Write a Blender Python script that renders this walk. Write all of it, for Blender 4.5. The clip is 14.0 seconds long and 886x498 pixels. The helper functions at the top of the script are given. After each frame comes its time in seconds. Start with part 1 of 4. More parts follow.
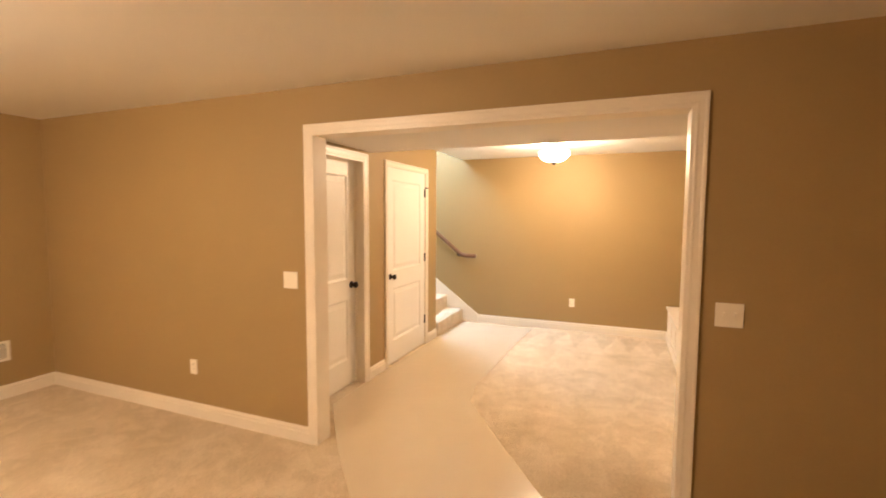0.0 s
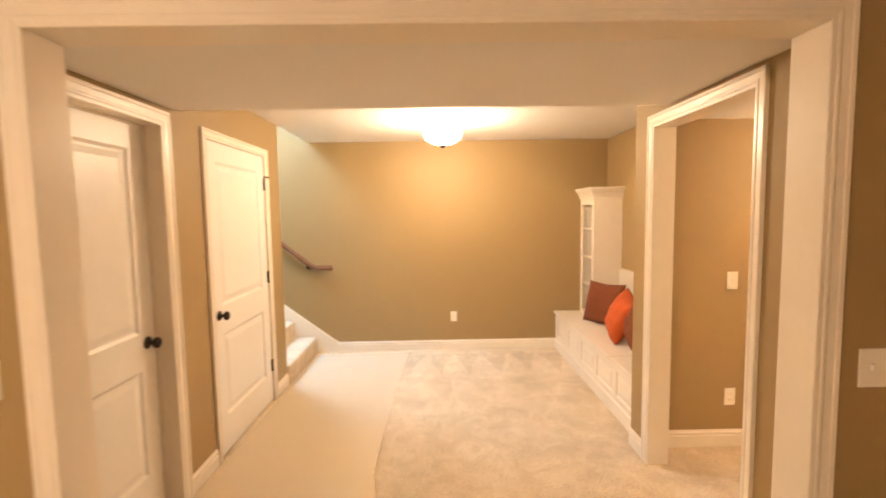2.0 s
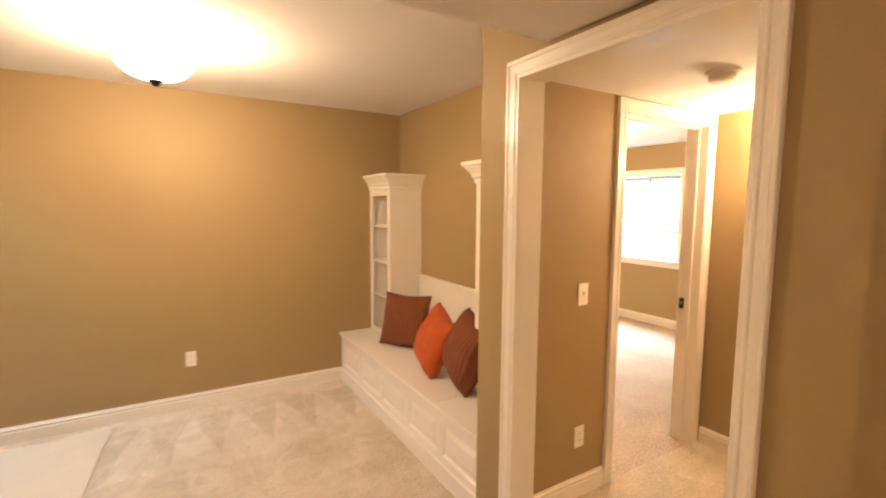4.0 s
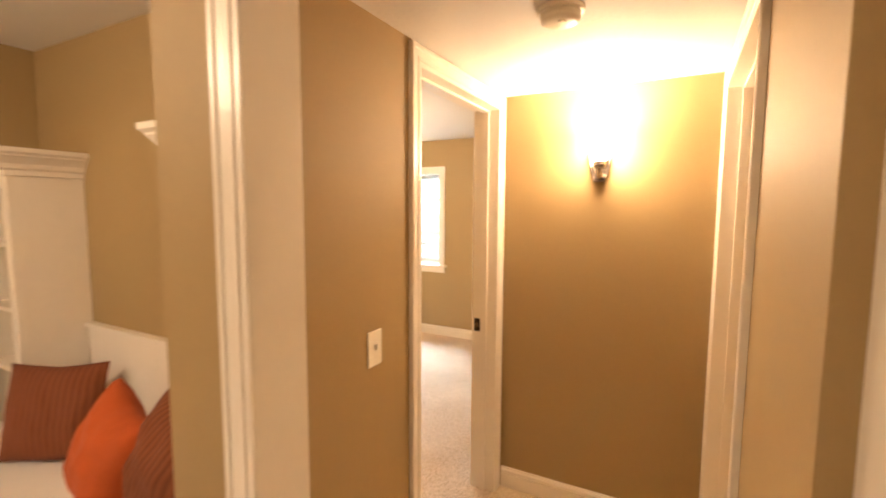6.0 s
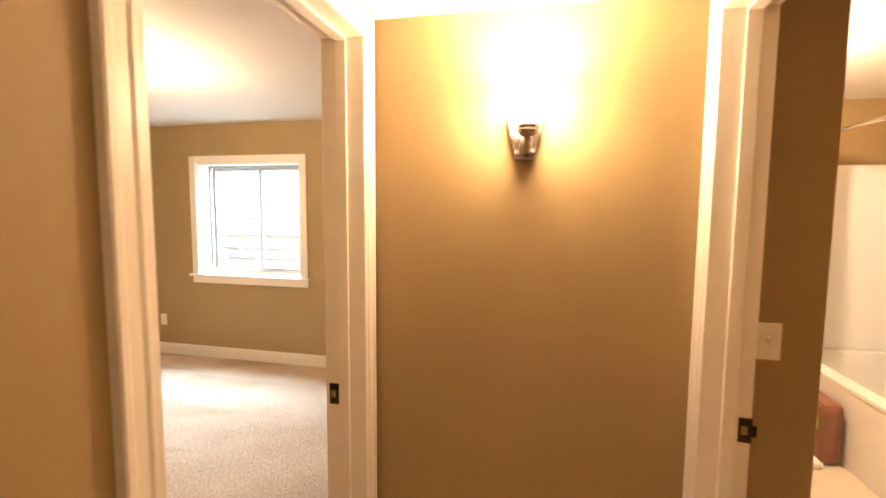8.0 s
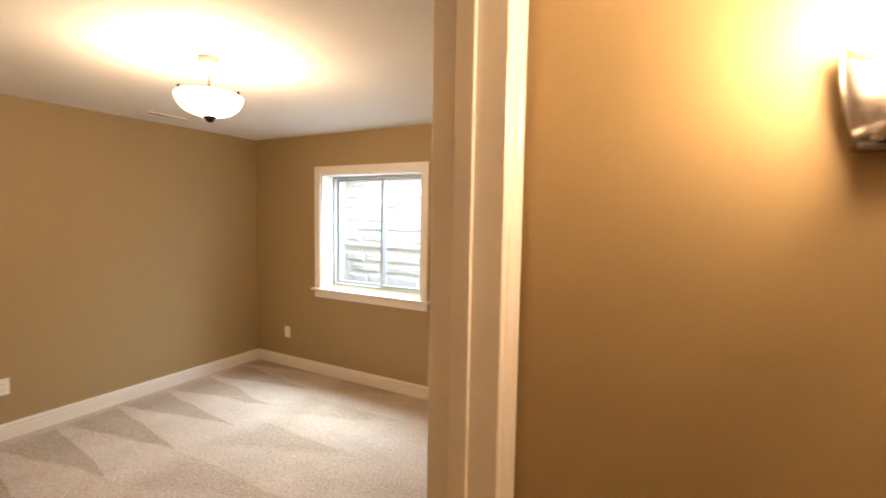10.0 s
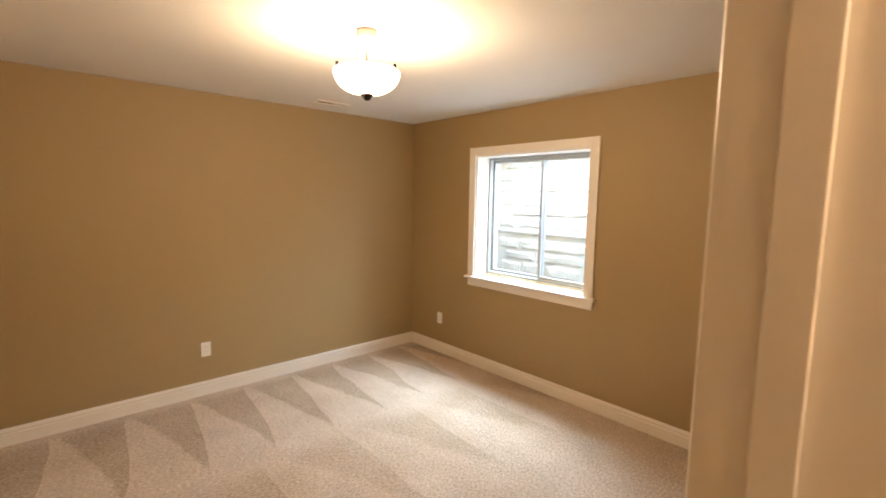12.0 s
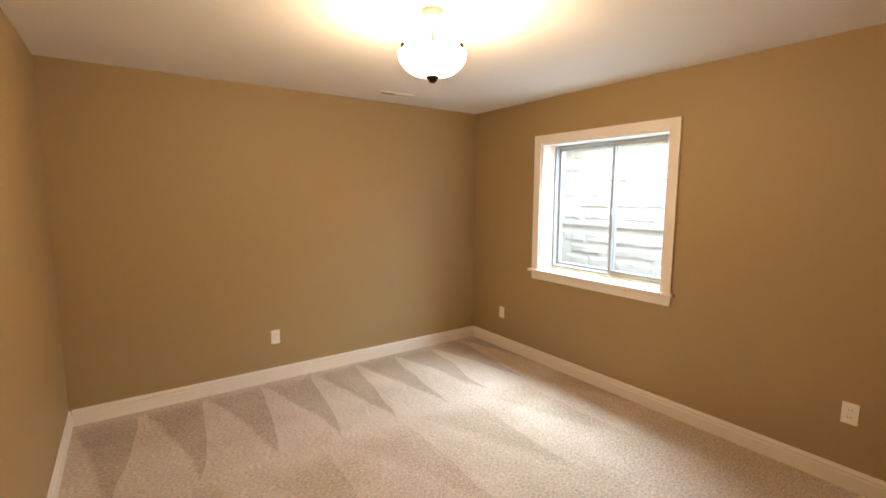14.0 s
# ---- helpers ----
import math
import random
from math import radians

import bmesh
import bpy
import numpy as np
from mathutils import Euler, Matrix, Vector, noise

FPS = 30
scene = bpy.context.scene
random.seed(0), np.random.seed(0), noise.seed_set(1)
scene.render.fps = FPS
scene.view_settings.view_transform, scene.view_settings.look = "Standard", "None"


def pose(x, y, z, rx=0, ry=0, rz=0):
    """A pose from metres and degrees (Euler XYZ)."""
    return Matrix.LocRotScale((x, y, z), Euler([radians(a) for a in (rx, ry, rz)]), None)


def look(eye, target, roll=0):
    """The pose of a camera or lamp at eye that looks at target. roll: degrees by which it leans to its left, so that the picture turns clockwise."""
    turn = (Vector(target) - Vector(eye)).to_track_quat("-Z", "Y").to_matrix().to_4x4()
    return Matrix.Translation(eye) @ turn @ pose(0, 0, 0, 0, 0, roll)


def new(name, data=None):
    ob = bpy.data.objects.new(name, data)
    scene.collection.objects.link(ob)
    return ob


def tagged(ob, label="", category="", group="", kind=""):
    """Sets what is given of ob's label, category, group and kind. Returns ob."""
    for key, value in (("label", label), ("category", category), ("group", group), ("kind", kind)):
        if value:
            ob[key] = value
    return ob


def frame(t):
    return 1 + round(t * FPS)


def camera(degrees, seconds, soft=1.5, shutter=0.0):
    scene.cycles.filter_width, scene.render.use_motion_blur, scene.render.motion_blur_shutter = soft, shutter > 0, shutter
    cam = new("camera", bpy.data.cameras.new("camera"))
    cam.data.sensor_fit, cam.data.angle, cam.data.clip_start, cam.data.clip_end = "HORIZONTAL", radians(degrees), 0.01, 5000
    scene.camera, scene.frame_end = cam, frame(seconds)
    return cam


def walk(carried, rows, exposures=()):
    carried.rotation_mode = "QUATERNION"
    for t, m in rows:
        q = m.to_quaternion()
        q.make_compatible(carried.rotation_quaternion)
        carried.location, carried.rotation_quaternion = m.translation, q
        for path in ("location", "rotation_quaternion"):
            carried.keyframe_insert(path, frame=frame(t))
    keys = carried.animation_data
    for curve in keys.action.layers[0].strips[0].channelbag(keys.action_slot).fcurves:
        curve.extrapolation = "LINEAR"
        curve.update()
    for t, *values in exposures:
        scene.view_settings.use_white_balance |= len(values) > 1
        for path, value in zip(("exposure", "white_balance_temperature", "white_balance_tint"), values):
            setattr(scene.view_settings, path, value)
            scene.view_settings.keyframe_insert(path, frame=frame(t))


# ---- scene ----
cam = camera(89.1, 14.0, soft=1.8, shutter=0.5)
PATH = [
    (0, (0.537, 0.099, 1.568), (-0.203, 1.951, 1.416), 0.3),
    (0.5, (0.289, 0.389, 1.574), (-0.29, 2.298, 1.43), -0.2),
    (1, (0.077, 0.677, 1.58), (-0.333, 2.63, 1.433), -0.6),
    (1.5, (-0.102, 0.969, 1.579), (-0.308, 2.953, 1.43), -0.8),
    (2, (-0.255, 1.28, 1.57), (-0.228, 3.274, 1.409), -0.9),
    (2.5, (-0.312, 1.599, 1.566), (-0.024, 3.571, 1.388), -0.7),
    (2.7, (-0.315, 1.731, 1.563), (0.079, 3.683, 1.379), -0.5),
    (4.8, (0.052, 2.924, 1.555), (1.428, 4.364, 1.379), 0.4),
    (5, (0.11, 2.997, 1.552), (1.568, 4.355, 1.384), 0.3),
    (5.5, (0.302, 3.152, 1.547), (1.933, 4.298, 1.382), -0.0),
    (6, (0.507, 3.28, 1.553), (2.267, 4.211, 1.37), 0.3),
    (6.5, (0.746, 3.412, 1.551), (2.608, 4.114, 1.348), 0.8),
    (7, (0.98, 3.487, 1.541), (2.909, 3.974, 1.338), 0.8),
    (7.2, (1.071, 3.515, 1.529), (3.018, 3.931, 1.337), 0.7),
    (9.3, (1.818, 3.709, 1.547), (3.692, 4.396, 1.425), 0.7),
    (9.5, (1.884, 3.762, 1.574), (3.728, 4.527, 1.445), 1.1),
    (10, (1.996, 3.848, 1.585), (3.747, 4.803, 1.439), 1.0),
    (10.5, (2.072, 3.9, 1.591), (3.706, 5.041, 1.423), 0.9),
    (11, (2.155, 3.993, 1.6), (3.675, 5.279, 1.406), 1.1),
    (11.5, (2.212, 4.064, 1.597), (3.635, 5.453, 1.384), 1.0),
    (12, (2.237, 4.117, 1.583), (3.58, 5.581, 1.357), 0.9),
    (12.5, (2.241, 4.156, 1.572), (3.527, 5.67, 1.341), 0.5),
    (13, (2.252, 4.176, 1.557), (3.471, 5.744, 1.32), 0.4),
    (13.5, (2.256, 4.195, 1.539), (3.429, 5.798, 1.302), 0.2),
    (14, (2.257, 4.206, 1.531), (3.4, 5.829, 1.288), 0.2),
]
walk(cam, [(t, look(eye, target, roll)) for t, eye, target, roll in PATH], exposures=[(0.0, 0.6), (1.0, 0.52), (2.0, 0.55), (5.0, 0.02), (7.0, 0.03), (9.4, -0.82), (11.5, -0.87), (14.0, -0.85)])

# ---- world, sun, large lights ----
WARM = (1.0, 0.72, 0.48)
COOL = (0.62, 0.80, 1.0)
world = bpy.data.worlds.new("sky_world")
scene.world = world
world.use_nodes = True
wn = world.node_tree
sky = wn.nodes.new("ShaderNodeTexSky")
sky.sky_type = "NISHITA"
sky.sun_disc = False
sky.sun_elevation, sky.sun_rotation = radians(40), radians(225)
wn.nodes["Background"].inputs["Strength"].default_value = 0.14
wn.links.new(sky.outputs["Color"], wn.nodes["Background"].inputs["Color"])


def lamp(name, kind, m, energy, colour, size=0.05, size_y=0.0):
    data = bpy.data.lights.new(name, kind)
    data.energy, data.color = energy, colour
    if kind == "AREA":
        data.shape, data.size, data.size_y = "RECTANGLE", size, size_y
    elif kind == "SUN":
        data.angle = size
    else:
        data.shadow_soft_size = size
    ob = new(name, data)
    ob.matrix_world = m
    return ob


lamp("sun", "SUN", look((-1.5, -1.0, 10.5), (6.5, 7.0, 1.2)), 1.0, (1.0, 0.96, 0.90), radians(14))
lamp("foyer_bulb", "POINT", pose(-0.19, 5.18, 2.195), 150, WARM, 0.05)
lamp("bedroom_bulb", "POINT", pose(3.438, 5.971, 2.108), 240, (1.0, 0.71, 0.45), 0.05)
lamp("sconce_bulb", "POINT", pose(2.697, 3.626, 1.85), 94, (1.0, 0.69, 0.45), 0.06)
# Added bulb in an unseen fixture, lights the family room walls.
lamp("family_room_added_bulb", "POINT", pose(-2.1, -0.2, 2.15), 275, WARM, 0.05)
# Bath light is known only by its glare; its place is assumed.
lamp("bath_bulb", "POINT", pose(4.1, 2.6, 2.22), 400, WARM, 0.05)
# Area lamp added at the well's open top, in place of sky light.
lamp("window_well_daylight", "AREA", look((6.0, 6.5, 2.42), (4.3, 6.5, 0.2)), 620, COOL, 2.0, 0.8)
# Two added area lamps imitate daylight from upstairs; no window is there.
lamp("stair_daylight_fill_south", "AREA", look((-3.1, 5.27, 3.6), (-3.1, 6.3, 3.1)), 240, (0.50, 0.71, 1.0), 1.2, 0.9)
lamp("stair_daylight_fill_north", "AREA", look((-2.7, 6.39, 3.15), (-2.2, 5.4, 2.2)), 170, (0.50, 0.71, 1.0), 0.9, 1.0)


# ---- materials ----
def material(name):
    m = bpy.data.materials.new(name)
    m.use_nodes = True
    return m, m.node_tree.nodes, m.node_tree.links, m.node_tree.nodes["Principled BSDF"]


def plain(name, colour, rough=0.5, metal=0.0, grain=60.0, vary=0.06, bump=0.0, bump_scale=200.0, second=2.5, sheen=0.0):
    """A surface with colour variation at two scales and a fine relief."""
    m, n, l, b = material(name)
    co = n.new("ShaderNodeTexCoord")
    a, c = n.new("ShaderNodeTexNoise"), n.new("ShaderNodeTexNoise")
    a.inputs["Scale"].default_value, c.inputs["Scale"].default_value = grain, second
    a.inputs["Detail"].default_value = 4
    add = n.new("ShaderNodeMath")
    l.new(co.outputs["Object"], a.inputs["Vector"])
    l.new(co.outputs["Object"], c.inputs["Vector"])
    l.new(a.outputs["Fac"], add.inputs[0])
    l.new(c.outputs["Fac"], add.inputs[1])
    ramp = n.new("ShaderNodeMapRange")
    ramp.inputs["From Min"].default_value, ramp.inputs["From Max"].default_value = 0.6, 1.4
    ramp.inputs["To Min"].default_value, ramp.inputs["To Max"].default_value = 1 - vary, 1 + vary
    l.new(add.outputs[0], ramp.inputs["Value"])
    hsv = n.new("ShaderNodeHueSaturation")
    hsv.inputs["Color"].default_value = (*colour, 1)
    l.new(ramp.outputs[0], hsv.inputs["Value"])
    l.new(hsv.outputs[0], b.inputs["Base Color"])
    b.inputs["Roughness"].default_value, b.inputs["Metallic"].default_value = rough, metal
    if sheen:
        b.inputs["Sheen Weight"].default_value = sheen
    if bump:
        f = n.new("ShaderNodeTexNoise")
        f.inputs["Scale"].default_value, f.inputs["Detail"].default_value = bump_scale, 3
        bp = n.new("ShaderNodeBump")
        bp.inputs["Strength"].default_value, bp.inputs["Distance"].default_value = bump, 0.002
        l.new(co.outputs["Object"], f.inputs["Vector"])
        l.new(f.outputs["Fac"], bp.inputs["Height"])
        l.new(bp.outputs[0], b.inputs["Normal"])
    return m


PAINT = plain("khaki_wall_paint", (0.348, 0.240, 0.105), 0.6, grain=90, vary=0.03, bump=0.12, bump_scale=420, second=0.7)
CEIL = plain("ceiling_paint", (0.80, 0.78, 0.74), 0.8, grain=80, vary=0.02, bump=0.6, bump_scale=55, second=1.0)
TRIM = plain("white_trim_enamel", (0.82, 0.75, 0.645), 0.32, grain=30, vary=0.02, bump=0.05, bump_scale=60, second=3)
DOORW = plain("white_door_enamel", (0.82, 0.79, 0.74), 0.38, grain=40, vary=0.02, bump=0.06, bump_scale=90, second=2)
PLATE = plain("white_plastic", (0.85, 0.80, 0.70), 0.35, vary=0.02)
DARK = plain("oil_rubbed_bronze", (0.035, 0.025, 0.02), 0.35, metal=0.8, vary=0.2)
NICKEL = plain("brushed_nickel", (0.33, 0.28, 0.24), 0.24, metal=1.0, vary=0.1, bump=0.05)
WOOD = plain("stained_wood", (0.17, 0.074, 0.032), 0.35, grain=25, vary=0.25, second=6)
FABRIC_O = plain("orange_fabric", (0.45, 0.078, 0.011), 0.9, grain=160, vary=0.15, bump=0.5, bump_scale=500, second=12, sheen=0.02)
VINYL = plain("window_frame_vinyl", (0.40, 0.41, 0.41), 0.4, vary=0.03)
STONE = plain("well_stone", (0.39, 0.37, 0.34), 0.9, grain=14, vary=0.12, bump=0.8, bump_scale=35, second=3)
TILE = plain("bath_floor_vinyl", (0.70, 0.62, 0.50), 0.4, vary=0.05)
CURTAIN = plain("white_curtain_cloth", (0.85, 0.83, 0.80), 0.8, vary=0.03, bump=0.2, bump_scale=300)
ACRYLIC = plain("white_acrylic", (0.85, 0.83, 0.79), 0.15, vary=0.01)
BROWN = plain("brown_paper", (0.23, 0.10, 0.06), 0.7, vary=0.1)
GREEN = plain("green_paper", (0.35, 0.42, 0.10), 0.7, vary=0.1)
# Near-black colour that stands for the shade inside vents and outlet slots.
SHADOW = plain("shade_black", (0.02, 0.018, 0.015), 0.9)
CANOPY = plain("satin_lamp_metal", (0.46, 0.38, 0.31), 0.4, metal=0.3)
CHROME = plain("chrome", (0.8, 0.78, 0.75), 0.12, metal=1.0, vary=0.03)


def striped_fabric():
    m, n, l, b = material("brown_striped_fabric")
    co = n.new("ShaderNodeTexCoord")
    w = n.new("ShaderNodeTexWave")
    w.inputs["Scale"].default_value, w.inputs["Distortion"].default_value, w.inputs["Detail"].default_value = 12.0, 0.6, 2
    mix = n.new("ShaderNodeMix")
    mix.data_type = "RGBA"
    mix.inputs["A"].default_value, mix.inputs["B"].default_value = (0.150, 0.038, 0.011, 1), (0.215, 0.060, 0.019, 1)
    l.new(co.outputs["Object"], w.inputs["Vector"])
    l.new(w.outputs["Fac"], mix.inputs["Factor"])
    l.new(mix.outputs["Result"], b.inputs["Base Color"])
    b.inputs["Roughness"].default_value, b.inputs["Sheen Weight"].default_value = 0.9, 0.0
    f = n.new("ShaderNodeTexNoise")
    f.inputs["Scale"].default_value = 350
    add = n.new("ShaderNodeMath")
    l.new(co.outputs["Object"], f.inputs["Vector"])
    l.new(f.outputs["Fac"], add.inputs[0])
    l.new(w.outputs["Fac"], add.inputs[1])
    bp = n.new("ShaderNodeBump")
    bp.inputs["Strength"].default_value, bp.inputs["Distance"].default_value = 0.6, 0.003
    l.new(add.outputs[0], bp.inputs["Height"])
    l.new(bp.outputs[0], b.inputs["Normal"])
    return m


FABRIC_B = striped_fabric()


def carpet(name, base, marks=None, trodden=0.0, tufts=1.0):
    """Cut pile: fine tufts, trodden patches and, along one wall, the wedges that a vacuum cleaner leaves.
    marks: (wall_y, first_x, period, depth, strength)."""
    m, n, l, b = material(name)
    co = n.new("ShaderNodeNewGeometry")
    pos = co.outputs["Position"]

    def tex(scale, detail=3.0, rough=0.6):
        t = n.new("ShaderNodeTexNoise")
        t.inputs["Scale"].default_value, t.inputs["Detail"].default_value, t.inputs["Roughness"].default_value = scale, detail, rough
        l.new(pos, t.inputs["Vector"])
        return t

    def calc(op, a, c=None, clamp=False):
        k = n.new("ShaderNodeMath")
        k.operation, k.use_clamp = op, clamp
        for i, v in enumerate((a, c)):
            if v is None:
                continue
            if isinstance(v, (int, float)):
                k.inputs[i].default_value = v
            else:
                l.new(v, k.inputs[i])
        return k.outputs[0]

    squeeze = n.new("ShaderNodeVectorMath")
    squeeze.operation = "MULTIPLY"
    squeeze.inputs[1].default_value = (1.0, 1.7, 1.0)
    l.new(pos, squeeze.inputs[0])
    fine, mid, big = tex(260, 3), tex(52, 5, 0.72), tex(2.6, 4)
    l.new(squeeze.outputs[0], mid.inputs["Vector"])
    val = calc("ADD", calc("MULTIPLY", calc("SUBTRACT", fine.outputs["Fac"], 0.5), 1.1), calc("MULTIPLY", calc("SUBTRACT", mid.outputs["Fac"], 0.5), 2.1 * tufts))
    val = calc("ADD", val, calc("MULTIPLY", calc("SUBTRACT", big.outputs["Fac"], 0.5), 0.5))
    if trodden:
        foot = tex(5.5, 2, 0.5)
        foot.inputs["Distortion"].default_value = 1.2
        val = calc("ADD", val, calc("SUBTRACT", calc("MULTIPLY", calc("MULTIPLY", calc("SUBTRACT", foot.outputs["Fac"], 0.46), 7.0, True), trodden), trodden * 0.5))
    if marks:
        wall_y, first_x, period, depth, force = marks
        sep = n.new("ShaderNodeSeparateXYZ")
        l.new(pos, sep.inputs[0])
        wob = calc("MULTIPLY", calc("SUBTRACT", tex(1.6, 1).outputs["Fac"], 0.5), 0.11)
        jag = calc("MULTIPLY", calc("SUBTRACT", tex(22, 3).outputs["Fac"], 0.5), 0.16)
        d = calc("DIVIDE", calc("SUBTRACT", wall_y - 0.06, sep.outputs["Y"]), depth)
        f = calc("FRACT", calc("DIVIDE", calc("ADD", calc("ADD", sep.outputs["X"], wob), calc("SUBTRACT", calc("MULTIPLY", d, 0.16), first_x)), period))
        wedge = calc("MULTIPLY", calc("SUBTRACT", calc("ADD", f, jag), calc("ADD", d, 0.05)), 13.0, True)
        near = calc("MULTIPLY", calc("MULTIPLY", d, 14.0, True), calc("MULTIPLY", calc("SUBTRACT", 1.2, d), 5.0, True))
        kept = calc("MULTIPLY", calc("SUBTRACT", sep.outputs["X"], first_x - 0.9), 5.0, True)
        near = calc("MULTIPLY", near, kept)
        val = calc("ADD", val, calc("MULTIPLY", near, calc("SUBTRACT", 0.07 * force, calc("MULTIPLY", wedge, 0.27 * force))))
        e = calc("SUBTRACT", calc("DIVIDE", d, 1.15), 0.82)
        g = calc("FRACT", calc("ADD", calc("DIVIDE", calc("ADD", sep.outputs["X"], wob), period * 1.4), 0.4))
        second = calc("MULTIPLY", calc("SUBTRACT", calc("ADD", g, jag), calc("ADD", e, 0.15)), 9.0, True)
        band = calc("MULTIPLY", calc("MULTIPLY", e, 6.0, True), calc("MULTIPLY", calc("SUBTRACT", 1.1, e), 4.0, True))
        val = calc("SUBTRACT", val, calc("MULTIPLY", calc("MULTIPLY", calc("MULTIPLY", second, band), kept), 0.15 * force))
    val = calc("ADD", val, 1.0)
    hsv = n.new("ShaderNodeHueSaturation")
    hsv.inputs["Color"].default_value = (*base, 1)
    l.new(val, hsv.inputs["Value"])
    l.new(calc("SUBTRACT", 1.8, calc("MULTIPLY", val, 0.8)), hsv.inputs["Saturation"])
    l.new(hsv.outputs[0], b.inputs["Base Color"])
    b.inputs["Roughness"].default_value, b.inputs["Sheen Weight"].default_value = 0.95, 0.12
    b.inputs["Specular IOR Level"].default_value = 0.1
    h = calc("ADD", calc("MULTIPLY", fine.outputs["Fac"], 0.5), mid.outputs["Fac"])
    bp = n.new("ShaderNodeBump")
    bp.inputs["Strength"].default_value, bp.inputs["Distance"].default_value = 0.9, 0.012
    l.new(h, bp.inputs["Height"])
    l.new(bp.outputs[0], b.inputs["Normal"])
    return m


CARPET = carpet("beige_carpet", (0.72, 0.59, 0.42), (6.25, 0.20, 0.30, 0.7, 0.45), trodden=0.09, tufts=0.45)
CARPET_BED = carpet("vacuumed_beige_carpet", (0.63, 0.495, 0.36), (7.905, 2.65, 0.40, 1.15, 1.0), tufts=1.0)


def film_material():
    m, n, l, b = material("clear_plastic_film")
    b.inputs["Base Color"].default_value = (0.80, 0.67, 0.49, 1)
    b.inputs["Roughness"].default_value = 0.22
    b.inputs["Alpha"].default_value = 0.80
    b.inputs["Specular IOR Level"].default_value = 1.0
    co, t = n.new("ShaderNodeTexCoord"), n.new("ShaderNodeTexNoise")
    t.inputs["Scale"].default_value, t.inputs["Detail"].default_value = 9, 3
    bp = n.new("ShaderNodeBump")
    bp.inputs["Strength"].default_value, bp.inputs["Distance"].default_value = 0.22, 0.01
    l.new(co.outputs["Object"], t.inputs["Vector"])
    l.new(t.outputs["Fac"], bp.inputs["Height"])
    l.new(bp.outputs[0], b.inputs["Normal"])
    return m


FILM = film_material()


def glowing(name, colour, strength, milk=0.33):
    m, n, l, b = material(name)
    b.inputs["Base Color"].default_value = (0.9, 0.88, 0.84, 1)
    b.inputs["Roughness"].default_value = 0.3
    b.inputs["Emission Color"].default_value = (*colour, 1)
    b.inputs["Emission Strength"].default_value = strength
    clear, mix = n.new("ShaderNodeBsdfTransparent"), n.new("ShaderNodeMixShader")
    mix.inputs["Fac"].default_value = milk
    l.new(clear.outputs[0], mix.inputs[1])
    l.new(b.outputs[0], mix.inputs[2])
    l.new(mix.outputs[0], n["Material Output"].inputs["Surface"])
    return m


BOWL = glowing("lit_frosted_glass", (1.0, 0.82, 0.60), 8.0)
SHADE = glowing("lit_sconce_glass", (1.0, 0.76, 0.50), 46.0, 0.6)


def glass_material():
    m, n, l, b = material("window_glass")
    b.inputs["Base Color"].default_value = (0.97, 0.98, 0.98, 1)
    b.inputs["Roughness"].default_value = 0.02
    b.inputs["Transmission Weight"].default_value = 1.0
    b.inputs["IOR"].default_value = 1.45
    return m


GLASS = glass_material()

# ---- building helpers ----
ORIGIN = {}


def mesh(name, bm, mat, smooth=False):
    bmesh.ops.recalc_face_normals(bm, faces=bm.faces)
    me = bpy.data.meshes.new(name)
    bm.to_mesh(me)
    bm.free()
    me.materials.append(mat)
    if smooth:
        me.polygons.foreach_set("use_smooth", [True] * len(me.polygons))
    return me


def whole(name, bm, mat, label, category, kind="", group="", smooth=False):
    """A top-level thing of one mesh, in world places."""
    ob = new(name, mesh(name, bm, mat, smooth))
    ORIGIN[ob] = Vector((0, 0, 0))
    return tagged(ob, label, category, group, kind)


def thing(name, at, label, category, kind="", group=""):
    """A top-level Empty at its base; parts go under it."""
    ob = new(name)
    ob.location = at
    ob.empty_display_size = 0.1
    ORIGIN[ob] = Vector(at)
    return tagged(ob, label, category, group, kind)


def part(name, bm, mat, parent, label="", smooth=False):
    """Links a bmesh, given in world places, as one mesh under a thing or a part."""
    bmesh.ops.translate(bm, vec=-ORIGIN[parent], verts=bm.verts)
    ob = new(name, mesh(name, bm, mat, smooth))
    ob.parent = parent
    ORIGIN[ob] = ORIGIN[parent]
    return tagged(ob, label)


def box(bm, x0, x1, y0, y1, z0, z1, bevel=0.0):
    r = bmesh.ops.create_cube(bm, size=1.0)
    vs = r["verts"]
    bmesh.ops.scale(bm, vec=(x1 - x0, y1 - y0, z1 - z0), verts=vs)
    bmesh.ops.translate(bm, vec=((x0 + x1) / 2, (y0 + y1) / 2, (z0 + z1) / 2), verts=vs)
    if bevel:
        es = list({e for v in vs for e in v.link_edges})
        bmesh.ops.bevel(bm, geom=es, offset=bevel, segments=2, affect="EDGES", profile=0.6)
    return bm


def boxes(*rows, bevel=0.0):
    bm = bmesh.new()
    for r in rows:
        box(bm, *r, bevel=bevel)
    return bm


